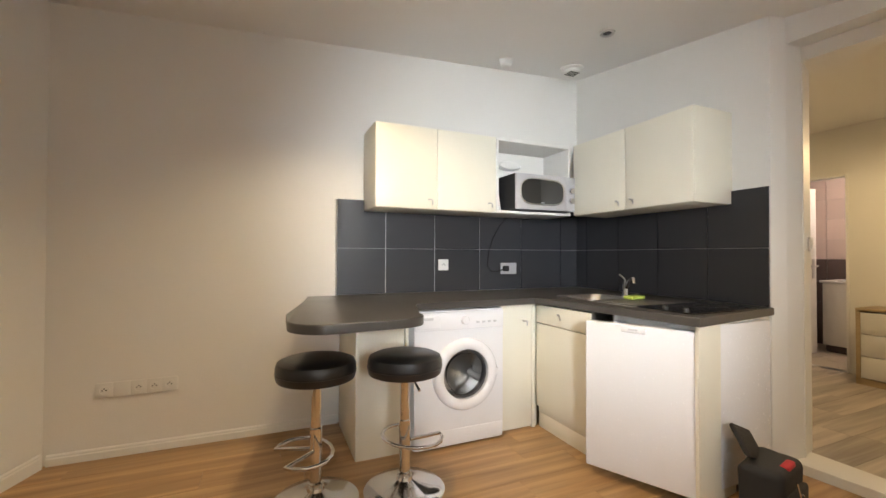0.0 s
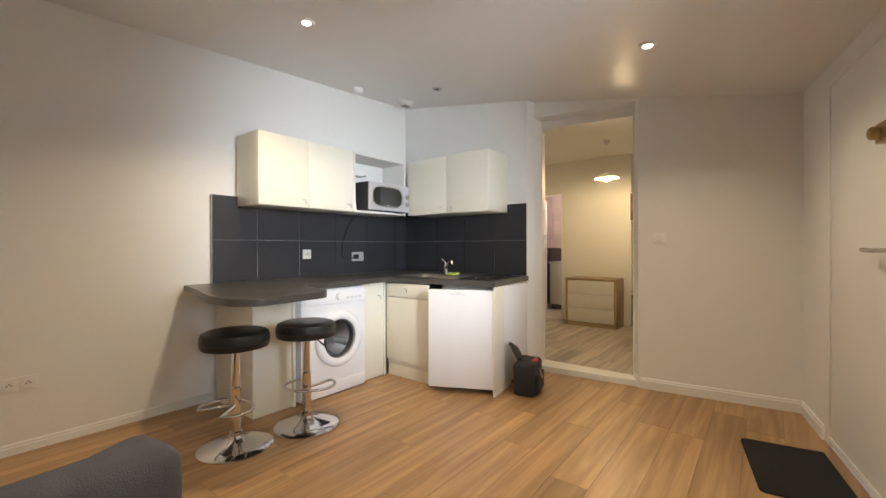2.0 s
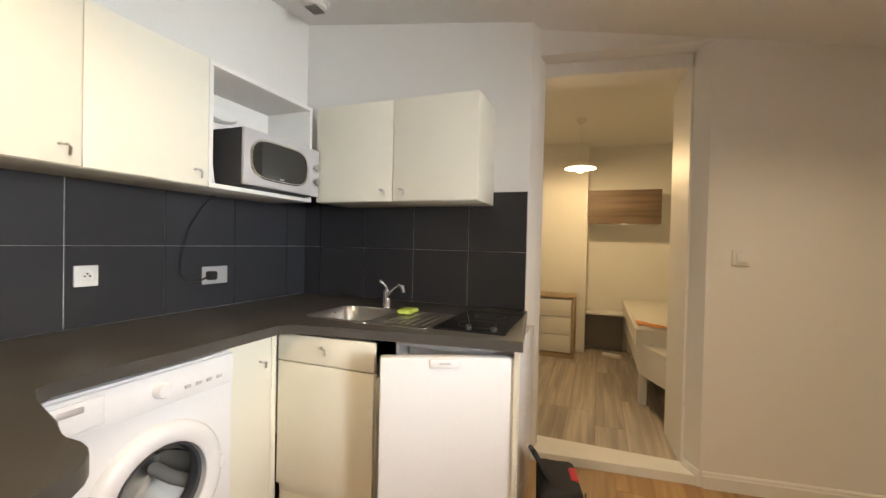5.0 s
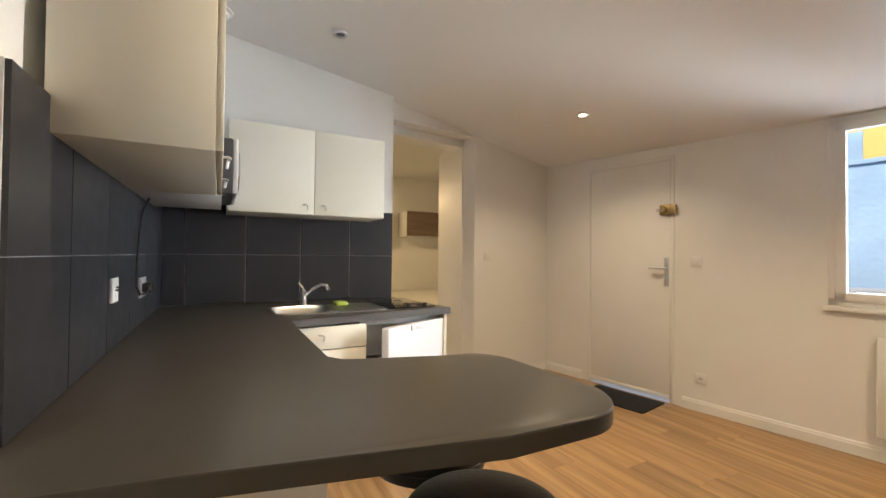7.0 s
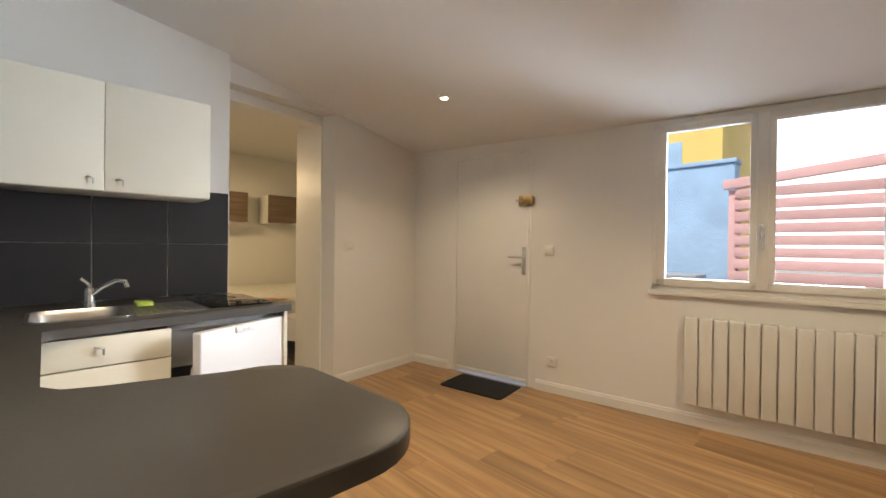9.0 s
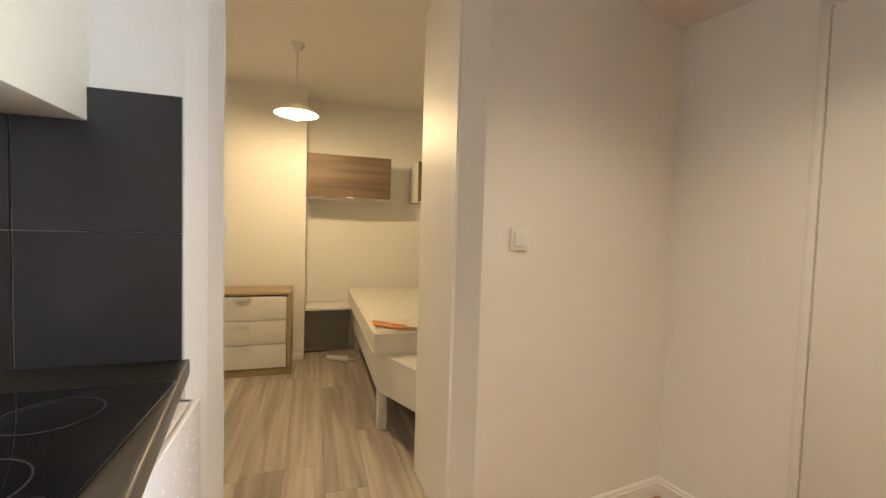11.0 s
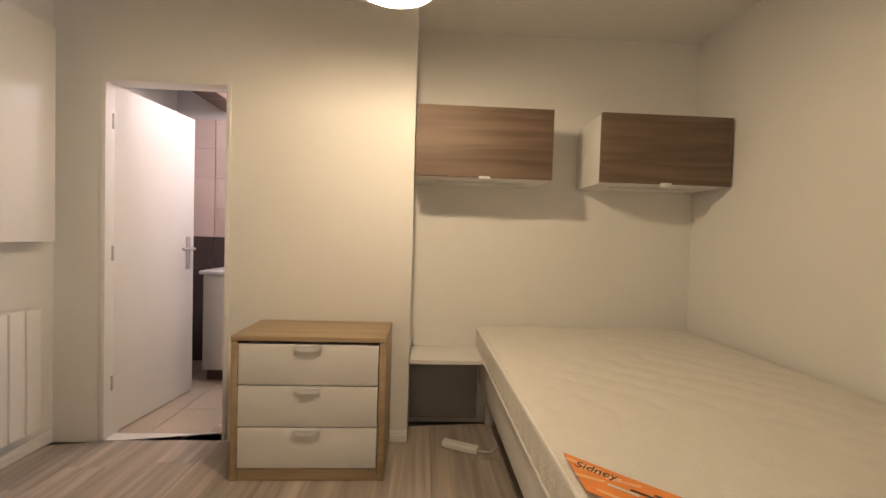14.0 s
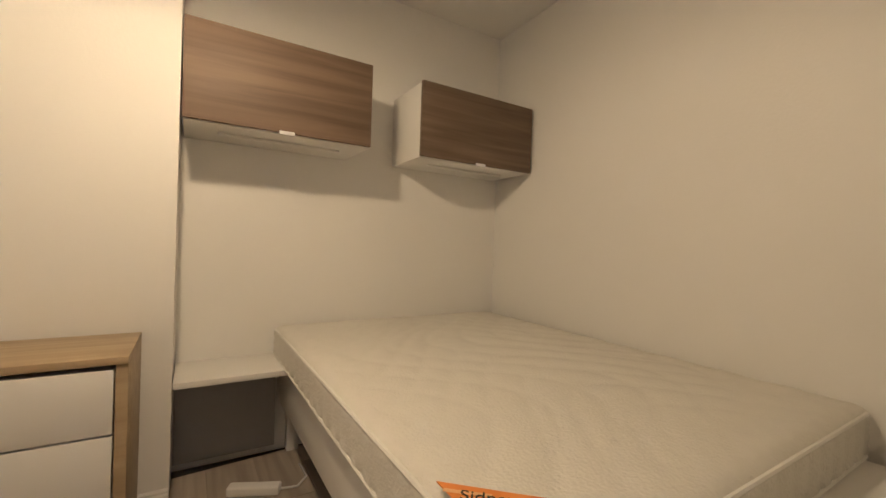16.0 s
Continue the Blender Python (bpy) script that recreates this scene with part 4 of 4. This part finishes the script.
# ---- bedroom ----
def build_chest():
    ob = thing("chest_of_drawers", pose(0, 0, BZ), "light oak chest with three white drawers", "chest of drawers")
    x0, x1, y0, y1, h = 2.238, 2.588, -1.668, -0.978, 0.662
    box("top", x0 - 0.006, x1, y0, y1, h - 0.022, h, CHESTOAK, ob, 0.002)
    box("side", x0, x1, y0, y0 + 0.03, 0.0, h - 0.0225, CHESTOAK, ob, 0.002)
    box("side", x0, x1, y1 - 0.03, y1, 0.0, h - 0.0225, CHESTOAK, ob, 0.002)
    box("back", x1 - 0.01, x1 - 0.002, y0 + 0.03, y1 - 0.03, 0.02, h - 0.03, CHESTOAK, ob, 0)
    box("plinth", x0 + 0.004, x0 + 0.02, y0 + 0.031, y1 - 0.031, 0.0, 0.055, CHESTOAK, ob, 0.002)
    for z0, z1 in ((0.062, 0.246), (0.252, 0.436), (0.442, 0.626)):
        d = box("drawer", x0 - 0.004, x0 + 0.014, y0 + 0.034, y1 - 0.034, z0, z1, WHITEMELA, ob, 0.002)
        box("case", x0 + 0.016, x1 - 0.02, y0 + 0.04, y1 - 0.04, z0 + 0.01, z1 - 0.02, WHITEMELA, ob, 0)
        yc = (y0 + y1) / 2
        bm = bmesh.new()
        add_prism(bm, [(yc - 0.062, -0.004), (yc + 0.062, -0.004), (yc + 0.04, -0.028), (yc - 0.04, -0.028)], 0, 0.006)
        bmesh.ops.transform(bm, matrix=Matrix(((0, 0, -1, x0 - 0.014), (1, 0, 0, 0), (0, 1, 0, z1 + 0.002), (0, 0, 0, 1))), verts=bm.verts)
        add_box(bm, x0 - 0.022, x0 - 0.004, yc - 0.062, yc + 0.062, z1 - 0.004, z1 + 0.0, 0.001)
        finish(bm, "handle", WHITE, d)


build_chest()


def build_wall_unit(y0, y1):
    ob = thing("wall_cabinet", pose(0, 0, 0), "white wall cabinet with a brown wood-grain flap", "cabinet", "flap cabinets above the bed")
    z0, z1 = 1.478, 1.85
    box("body", 2.54, 2.868, y0 + 0.003, y1 - 0.003, z0, z1 - 0.003, WHITEMELA, ob, 0.002)
    d = box("flap", 2.518, 2.538, y0, y1, z0 + 0.004, z1, WALNUT, ob, 0.002)
    yc = (y0 + y1) / 2
    box("handle", 2.512, 2.522, yc - 0.03, yc + 0.03, z0 - 0.006, z0 + 0.010, WHITE, d, 0.002)
    box("light_strip", 2.66, 2.69, y0 + 0.1, y1 - 0.12, z0 - 0.012, z0 - 0.001, PLASTIC, ob, 0.003)


build_wall_unit(-2.493, -1.772)
build_wall_unit(-3.470, -2.752)

ob = thing("bedside_shelf", pose(0, 0, 0), "white wall-mounted bedside shelf in the alcove", "shelf")
box("board", 2.565, 2.868, -2.175, -1.766, 0.475, 0.50, WHITEMELA, ob, 0.003)
# thin mid-grey sheet covering the wall from just above the floor to the board
box("back_panel", 2.845, 2.868, -2.175, -1.766, 0.06, 0.474, PLAINGREY, ob, 0.002)


def build_bed():
    ob = thing("bed", pose(0, 0, BZ), "white bed frame with a slanting foot bench", "bed")
    x0, x1, y0, y1 = 1.15, 2.86, -3.40, -2.19
    xf, yf = 0.755, -2.365  # where the slanting foot board ends
    box("side_rail", x0, x1, y1 - 0.03, y1, 0.24, 0.45, WHITEMELA, ob, 0.004)
    box("side_rail", x0, x1, y0, y0 + 0.03, 0.24, 0.45, WHITEMELA, ob, 0.004)
    prism("foot_board", [(x0 - 0.001, y1), (xf, yf), (xf + 0.012, yf - 0.028), (x0 - 0.001, y1 - 0.033)], 0.24, 0.45, WHITEMELA, ob, 0.003)
    box("end_board", xf - 0.012, xf + 0.016, y0, yf - 0.031, 0.24, 0.45, WHITEMELA, ob, 0.003)
    prism("foot_shelf", [(x0 - 0.002, y1 - 0.002), (xf - 0.012, yf), (xf - 0.012, y0), (x0 - 0.002, y0)], 0.4505, 0.462, WHITEMELA, ob, 0.002)
    box("slat_base", x0, x1, y0 + 0.035, y1 - 0.035, 0.42, 0.452, DARK, ob, 0.004)
    for x, y in ((x0 + 0.002, y1 - 0.062), (x0 + 0.002, y0 + 0.032), (x1 - 0.06, y1 - 0.09), (x1 - 0.06, y0 + 0.032)):
        box("leg", x, x + 0.055, y, y + 0.055, 0.0, 0.24, WHITEMELA, ob, 0.003)


build_bed()


def build_mattress():
    ob = thing("mattress", pose(0, 0, BZ + 0.453), "bare white quilted mattress with an orange label", "mattress")
    x0, x1, y0, y1, h = 1.10, 2.855, -3.44, -2.165, 0.150
    bm = bmesh.new()
    nx, ny, edge = 120, 90, 0.035
    tops = []
    for i in range(nx + 1):
        row = []
        for j in range(ny + 1):
            u, v = i / nx, j / ny
            x, y = x0 + (x1 - x0) * u, y0 + (y1 - y0) * v
            e = min(x - x0, x1 - x, y - y0, y1 - y)
            drop = 0.02 * (1 - min(1, e / edge)) ** 2
            s = 11.0
            q = abs(math.sin((x + 0.3 * math.sin(5 * y)) * s * math.pi / 2)) * abs(math.sin((y + 0.25 * math.sin(5 * x)) * s * math.pi / 2))
            puff = 0.010 * q ** 0.5 * min(1, e / 0.08)
            row.append(bm.verts.new((x, y, h - drop + puff)))
        tops.append(row)
    for i in range(nx):
        for j in range(ny):
            bm.faces.new((tops[i][j], tops[i + 1][j], tops[i + 1][j + 1], tops[i][j + 1]))
    ring = [tops[i][0] for i in range(nx)] + [tops[nx][j] for j in range(ny)] + [tops[i][ny] for i in range(nx, 0, -1)] + [tops[0][j] for j in range(ny, 0, -1)]
    prev = ring
    for k in range(1, 7):
        z = (h - 0.02) * (1 - k / 6)
        cur = []
        for n_, v in enumerate(ring):
            p = v.co
            cx, cy = (x0 + x1) / 2, (y0 + y1) / 2
            out = 0.006 * abs(math.sin(n_ * 0.55)) * abs(math.sin(k * 1.57)) if k < 6 else -0.01
            dx = 1 if p.x > x1 - 1e-4 else -1 if p.x < x0 + 1e-4 else 0
            dy = 1 if p.y > y1 - 1e-4 else -1 if p.y < y0 + 1e-4 else 0
            cur.append(bm.verts.new((p.x + dx * out, p.y + dy * out, z)))
        m_ = len(ring)
        for a in range(m_):
            bm.faces.new((prev[a], prev[(a + 1) % m_], cur[(a + 1) % m_], cur[a]))
        prev = cur
    bm.faces.new(prev)
    finish(bm, "cover", MATTRESS, ob, True)
    for z in (h - 0.02, 0.012):
        c = 0.02
        pts = [(x0 + c, y0, z), (x1 - c, y0, z), (x1, y0 + c, z), (x1, y1 - c, z), (x1 - c, y1, z), (x0 + c, y1, z), (x0, y1 - c, z), (x0, y0 + c, z)]
        tube("piping", pts, 0.006, PIPING, ob, 6, True)
    return h + 0.005


mtop = BZ + 0.453 + build_mattress()

lab = thing("mattress_label", pose(1.345, -2.174, mtop + 0.004) @ Matrix.Diagonal((0.88, 0.88, 1, 1)), "orange triangular printed label on the mattress corner", "label")
prism("card", [(0.0, 0.0), (-0.17, 0.003), (-0.27, -0.115), (-0.285, -0.245), (-0.245, -0.265), (-0.11, -0.115)], 0, 0.002, ORANGE, lab)
txt = bpy.data.curves.new("lettering", "FONT")
txt.body, txt.size, txt.extrude = "Sidney", 0.040, 0.0004
tob = new("lettering", txt)
dg = bpy.context.evaluated_depsgraph_get()
tm = bpy.data.meshes.new_from_object(tob.evaluated_get(dg))
bpy.data.objects.remove(tob)
tm.materials.append(INK)
word = new("lettering", tm)
word.parent = lab
word.matrix_basis = pose(-0.068, -0.006, 0.003, 0, 0, -129)
for k in range(3):
    b_ = box("bar", -0.035, 0.035, -0.004, 0.004, 0, 0.0008, INK if k else PAPER, lab, 0)
    b_.matrix_basis = pose(-0.17 - 0.022 * k, -0.085 - 0.045 * k, 0.0025, 0, 0, -131)

for k, (px, py, ln) in enumerate(((-0.06, -0.03, 0.09), (-0.10, -0.055, 0.11), (-0.14, -0.10, 0.08), (-0.20, -0.06, 0.10), (-0.225, -0.15, 0.07), (-0.12, -0.025, 0.07))):
    b_ = box("streak", -ln / 2, ln / 2, -0.005, 0.005, 0, 0.0007, PALEORANGE, lab, 0)
    b_.matrix_basis = pose(px, py, 0.0022, 0, 0, -131 + 6 * (k % 3))
prism("corner", [(-0.25, -0.20), (-0.285, -0.245), (-0.245, -0.285), (-0.205, -0.235)], 0.0021, 0.003, PAPER, lab)
ob = thing("power_strip", pose(2.52, -2.05, BZ, 0, 0, -25), "white multi-socket extension lead on the floor", "extension lead")
box("block", -0.025, 0.025, -0.10, 0.10, 0.0, 0.035, PLASTIC, ob, 0.008, 3)
tube("cable", [(0, -0.1, 0.015), (0.03, -0.16, 0.006), (0.10, -0.18, 0.006), (0.2, -0.13, 0.006)], 0.005, PLASTIC, ob, 8)

ob = thing("pendant_lamp", pose(LAMP[0], LAMP[1], 2.385), "white saucer pendant lamp with a glowing bulb", "pendant lamp")
lathe("ceiling_rose", [(0, -0.035), (0.018, -0.035), (0.042, 0.003), (0.045, 0.015), (0, 0.015)], PLASTIC, ob, 24)
tube("flex", [(0, 0, -0.04), (0, 0, -0.36)], 0.004, PLASTIC, ob, 8)
lathe("holder", [(0, -0.34), (0.018, -0.34), (0.022, -0.37), (0.022, -0.415), (0, -0.415)], PLASTIC, ob, 20)
lathe("shade", [(0.022, -0.37), (0.04, -0.378), (0.085, -0.395), (0.125, -0.42), (0.138, -0.436), (0.135, -0.438), (0.122, -0.424), (0.083, -0.40), (0.04, -0.384), (0.022, -0.376)], SHADE, ob, 48)
bul = lathe("bulb", [(0.012, -0.412), (0.022, -0.425), (0.030, -0.448), (0.024, -0.470), (0, -0.478)], BULB, ob, 24)
bul.visible_shadow = False

ob = thing("fuse_box", pose(0, 0, 0), "tall white electrical box on the bedroom wall", "fuse box")
box("body", 2.11, 2.485, -0.015, BN - 0.002, 1.085, 2.12, WALL, ob, 0.004)


def build_inner_door():
    ob = new("door_2")
    ob.matrix_world = pose(2.66, -0.145, BZ, 0, 0, -6)
    S(ob, "open white flush door to the bathroom", "door")
    box("leaf", 0.0, 0.645, -0.02, 0.02, 0.008, 1.885, TRIM, ob, 0.003)
    bm = bmesh.new()
    add_box(bm, 0.565, 0.605, -0.028, -0.02, 0.86, 1.08, 0.003)
    add_tube(bm, [(0.585, -0.025, 1.0), (0.585, -0.07, 1.0), (0.57, -0.076, 1.0), (0.47, -0.072, 1.0)], 0.0095)
    finish(bm, "handle", STEEL, ob, True)
    for z in (0.25, 0.95, 1.65):
        lathe("hinge", [(0, 0), (0.007, 0), (0.007, 0.08), (0, 0.08)], STEEL, ob, 10, Matrix.Translation((-0.008, -0.022, z)))


build_inner_door()
bm = bmesh.new()
add_box(bm, 2.597, 2.71, -0.165, -0.135, BZ, 1.945, 0.003)
add_box(bm, 2.597, 2.71, -0.795, -0.773, BZ, 1.945, 0.003)
add_box(bm, 2.597, 2.71, -0.773, -0.165, 1.923, 1.945, 0.003)
S(finish(bm, "frame_bathroom", TRIM, None, True), "white painted bathroom door frame", "trim")

ob = thing("vanity_unit", pose(0, 0, 0.036), "white bathroom vanity unit on a plinth", "vanity")
box("plinth", 3.52, 3.93, -0.80, -0.22, 0.0, 0.08, BROWNTILE, ob, 0.002)
box("body", 3.50, 3.96, -0.82, -0.20, 0.08, 0.80, WHITEMELA, ob, 0.003)
box("door", 3.482, 3.499, -0.50, -0.205, 0.09, 0.79, WHITEMELA, ob, 0.003)
box("basin", 3.46, 3.98, -0.84, -0.18, 0.80, 0.83, WHITE, ob, 0.01, 3)
ob = thing("bathroom_mirror", pose(0, 0, 0), "frameless mirror above the vanity", "mirror")
MIRROR = material("mirror_silver", (0.85, 0.86, 0.86), 0.03, 0.0, 5, 0.0, metal=1)
box("glass", 3.975, 3.985, -0.78, -0.26, 1.15, 1.75, MIRROR, ob, 0.001)
ob = thing("bathroom_lamp", pose(3.45, -0.75, 2.44), "round white bathroom ceiling lamp", "lamp")
lathe("bowl", [(0, -0.09), (0.06, -0.085), (0.11, -0.05), (0.12, -0.01), (0.12, 0.009), (0, 0.009)], glow("lamp_opal", (1, 0.85, 0.72), 4), ob, 32)

# ---- outside ----
S(box("ground", -40, 40, -60, -4.2, -0.25, -0.12, CONCRETE, None, 0), "concrete yard outside the window", "ground")
HAZE = glow("bright_haze", (1.0, 0.98, 0.95), 1.5)
S(box("backdrop", -70, 70, -62, -60, -0.2, 34, HAZE, None, 0), "bright hazy sky beyond the yard", "backdrop")
yard = thing("yard_wall", pose(0, 0, -0.12), "rough blue painted yard wall", "wall")
box("render", -1.75, 6.0, -7.6, -7.3, 0, 2.50, BLUEWALL, yard, 0.02)
box("coping", -1.77, 6.02, -7.63, -7.27, 2.50, 2.56, BLUEWALL, yard, 0.01)
for bx in (-0.2, -1.2):
    wb = thing("waste_bin", pose(bx, -6.95, -0.12), "grey plastic wheeled bin against the blue wall", "bin", "bins by the blue wall")
    prism("tub", [(-0.22, -0.22), (0.22, -0.22), (0.24, 0.22), (-0.24, 0.22)], 0.0, 0.92, PLAINGREY, wb, 0.01)
    box("lid", -0.26, 0.26, -0.25, 0.25, 0.92, 0.98, PLAINGREY, wb, 0.015)
fen = thing("slat_fence", pose(0, 0, -0.12), "red-brown slatted timber fence with a top rail", "fence")
for x in (-1.99, -3.15, -4.6, -6.0):
    box("post", x - 0.05, x + 0.05, -6.05, -5.95, 0, 1.98 + (-2.18 - x) * 0.10, FENCE, fen, 0.006)
slat = None
for k in range(15):
    z = 0.12 + k * 0.125
    if slat is None:
        bm = bmesh.new()
        add_box(bm, -6.1, -2.0, -5.945, -5.92, 0, 0.098, 0.004)
        slat = finish(bm, "slat", FENCE, fen, True)
        slat.location.z = z
    else:
        c = new("slat", slat.data)
        c.parent = fen
        c.location.z = z
rail = box("rail", -4.25, 0.0, -0.03, 0.03, 0, 0.10, FENCE, fen, 0.006)
rail.matrix_basis = Matrix.Translation((-1.9, -5.93, 1.965)) @ pose(0, 0, 0, 0, 5.7, 0)
hou = thing("yellow_house", pose(0, 0, -0.12), "yellow rendered house beyond the yard wall", "house")
box("wall", -0.65, 9.0, -16, -12, 0, 5.0, YELLOW, hou, 0.02)
prism("roof", [(-0.95, -16.3), (9.3, -16.3), (9.3, -11.7), (-0.95, -11.7)], 5.0, 5.25, FENCE, hou)
for x in (0.75, 3.6):
    wdw = box("window", x - 0.55, x + 0.55, -12.05, -11.98, 2.4, 4.0, BLUEWALL, hou, 0.01)
    box("sill", x - 0.62, x + 0.62, -12.12, -11.98, 2.32, 2.39, TRIM, wdw, 0.01)


# ---- tiles and planks ----
def clip_poly(pts, poly):
    """The convex part of pts inside the convex poly (counter-clockwise)."""
    for i in range(len(poly)):
        a, b = poly[i], poly[(i + 1) % len(poly)]
        out = []
        for j in range(len(pts)):
            p, q = pts[j], pts[(j + 1) % len(pts)]
            sp = (b[0] - a[0]) * (p[1] - a[1]) - (b[1] - a[1]) * (p[0] - a[0])
            sq = (b[0] - a[0]) * (q[1] - a[1]) - (b[1] - a[1]) * (q[0] - a[0])
            if sp >= 0:
                out.append(p)
            if (sp >= 0) != (sq >= 0):
                k = sp / (sp - sq)
                out.append((p[0] + k * (q[0] - p[0]), p[1] + k * (q[1] - p[1])))
        pts = out
        if len(pts) < 3:
            return []
    return pts


def planks(parent, poly, x0, x1, y0, y1, wide, long_, top, mat, seed, turn=0.0):
    rnd = random.Random(seed)
    gap, shared = 0.0009, None
    y, row = y0, 0
    while y < y1:
        x = x0 - rnd.random() * long_
        while x < x1:
            q = [(x + gap, y + gap), (x + long_ - gap, y + gap), (x + long_ - gap, y + wide - gap), (x + gap, y + wide - gap)]
            c = clip_poly(q, poly)
            area = 0.5 * abs(sum(c[i][0] * c[(i + 1) % len(c)][1] - c[(i + 1) % len(c)][0] * c[i][1] for i in range(len(c)))) if c else 0
            if area > 0.0003:
                cx, cy = x + long_ / 2, y + wide / 2
                whole_ = area > 0.999 * (long_ - 2 * gap) * (wide - 2 * gap)
                if whole_ and shared:
                    ob = new("plank", shared)
                else:
                    ob = prism("plank", [(px - cx, py - cy) for px, py in c], -0.012, 0, mat)
                    if whole_:
                        shared = ob.data
                ob.location = (cx, cy, top)
                ob.parent = parent
            x += long_
        y += wide
        row += 1


planks(bpy.data.objects["floor"], [(0.02, 0.0), (-3.60, 0.06), (-5.1, -4.292), (0.312, -3.3985)], -5.2, 0.3, -4.4, 0.1, 0.185, 1.24, 0.0, OAK, 3)
planks(bpy.data.objects["floor_bedroom"], [(2.62, BN), (0.299, BN), (0.299, -3.45), (2.87, -3.56), (2.87, -1.76), (2.70, -0.8)], 0.2, 3.0, -3.6, 0.2, 0.19, 1.24, BZ, GREYOAK, 8)


def tiles(parent, m, us, zs, mat, thick=0.010, gap=0.0032, level=0.0008):
    """Wall tiles between the joints us (along) and zs (up), in the plane of m (local x along, -y out)."""
    made = {}
    for a, b in zip(us, us[1:]):
        for lo, hi in zip(zs, zs[1:]):
            key = (round(b - a, 3), round(hi - lo, 3))
            if key not in made:
                bm = bmesh.new()
                w, h = key
                add_box(bm, gap, w - gap, -thick, 0.002, level, h - level)
                made[key] = finish(bm, "tile", mat)
                ob = made[key]
            else:
                ob = new("tile", made[key].data)
            ob.matrix_world = m @ pose(a, 0, lo)
            ob.parent = parent


wn_ = bpy.data.objects["wall_north"]
we_ = bpy.data.objects["wall_east"]
gr = box("grout_bed", -2.068, 0.0, -0.004, 0.03, KT + 0.001, 1.525, GROUT, wn_, 0)
tiles(wn_, pose(0, -0.003, 0), [-2.068, -1.728, -1.352, -0.972, -0.588, -0.185, -0.006], [KT + 0.002, 1.19, 1.525], TILE)
mb = Matrix.Translation((0, 0, 0)) @ pose(0, 0, 0, 0, 0, math.degrees(math.atan2(-1, -0.008)))
g2 = box("grout_bed", 0.0, 1.512, -0.004, 0.002, KT + 0.001, 1.525, GROUT, we_, 0)
g2.matrix_world = mb
tiles(we_, mb @ pose(0, -0.003, 0), [0.012, 0.14, 0.478, 0.825, 1.175, 1.512], [KT + 0.002, 1.19, 1.525], TILE)
bn_ = bpy.data.objects["wall_bathroom_north"]
be_ = bpy.data.objects["wall_bathroom_east"]
bf_ = bpy.data.objects["floor_bathroom"]
rowz = [0.03 + 0.27 * k for k in range(5)]
tiles(bn_, pose(2.71, 0.297, 0), [0.0, 0.32, 0.64, 0.96, 1.285], rowz, BROWNTILE)
tiles(bn_, pose(2.71, 0.297, 0), [0.0, 0.32, 0.64, 0.96, 1.285], [1.11, 1.36, 1.61, 1.86, 2.11], PINK)
me_ = pose(3.997, 0.29, 0, 0, 0, -90)
tiles(be_, me_, [0.0, 0.32, 0.64, 0.96, 1.28, 1.6, 1.92], rowz, BROWNTILE)
tiles(be_, me_, [0.0, 0.32, 0.64, 0.96, 1.28, 1.6, 1.92], [1.11, 1.36, 1.61, 1.86, 2.11], PINK)
base = None
for i in range(4):
    for j in range(6):
        if base is None:
            bm = bmesh.new()
            add_box(bm, 0.002, 0.328, 0.002, 0.328, 0, 0.008)
            base = finish(bm, "tile", BEIGE)
            ob = base
        else:
            ob = new("tile", base.data)
        ob.location = (2.68 + i * 0.33, -1.66 + j * 0.33, 0.0275)
        ob.parent = bf_
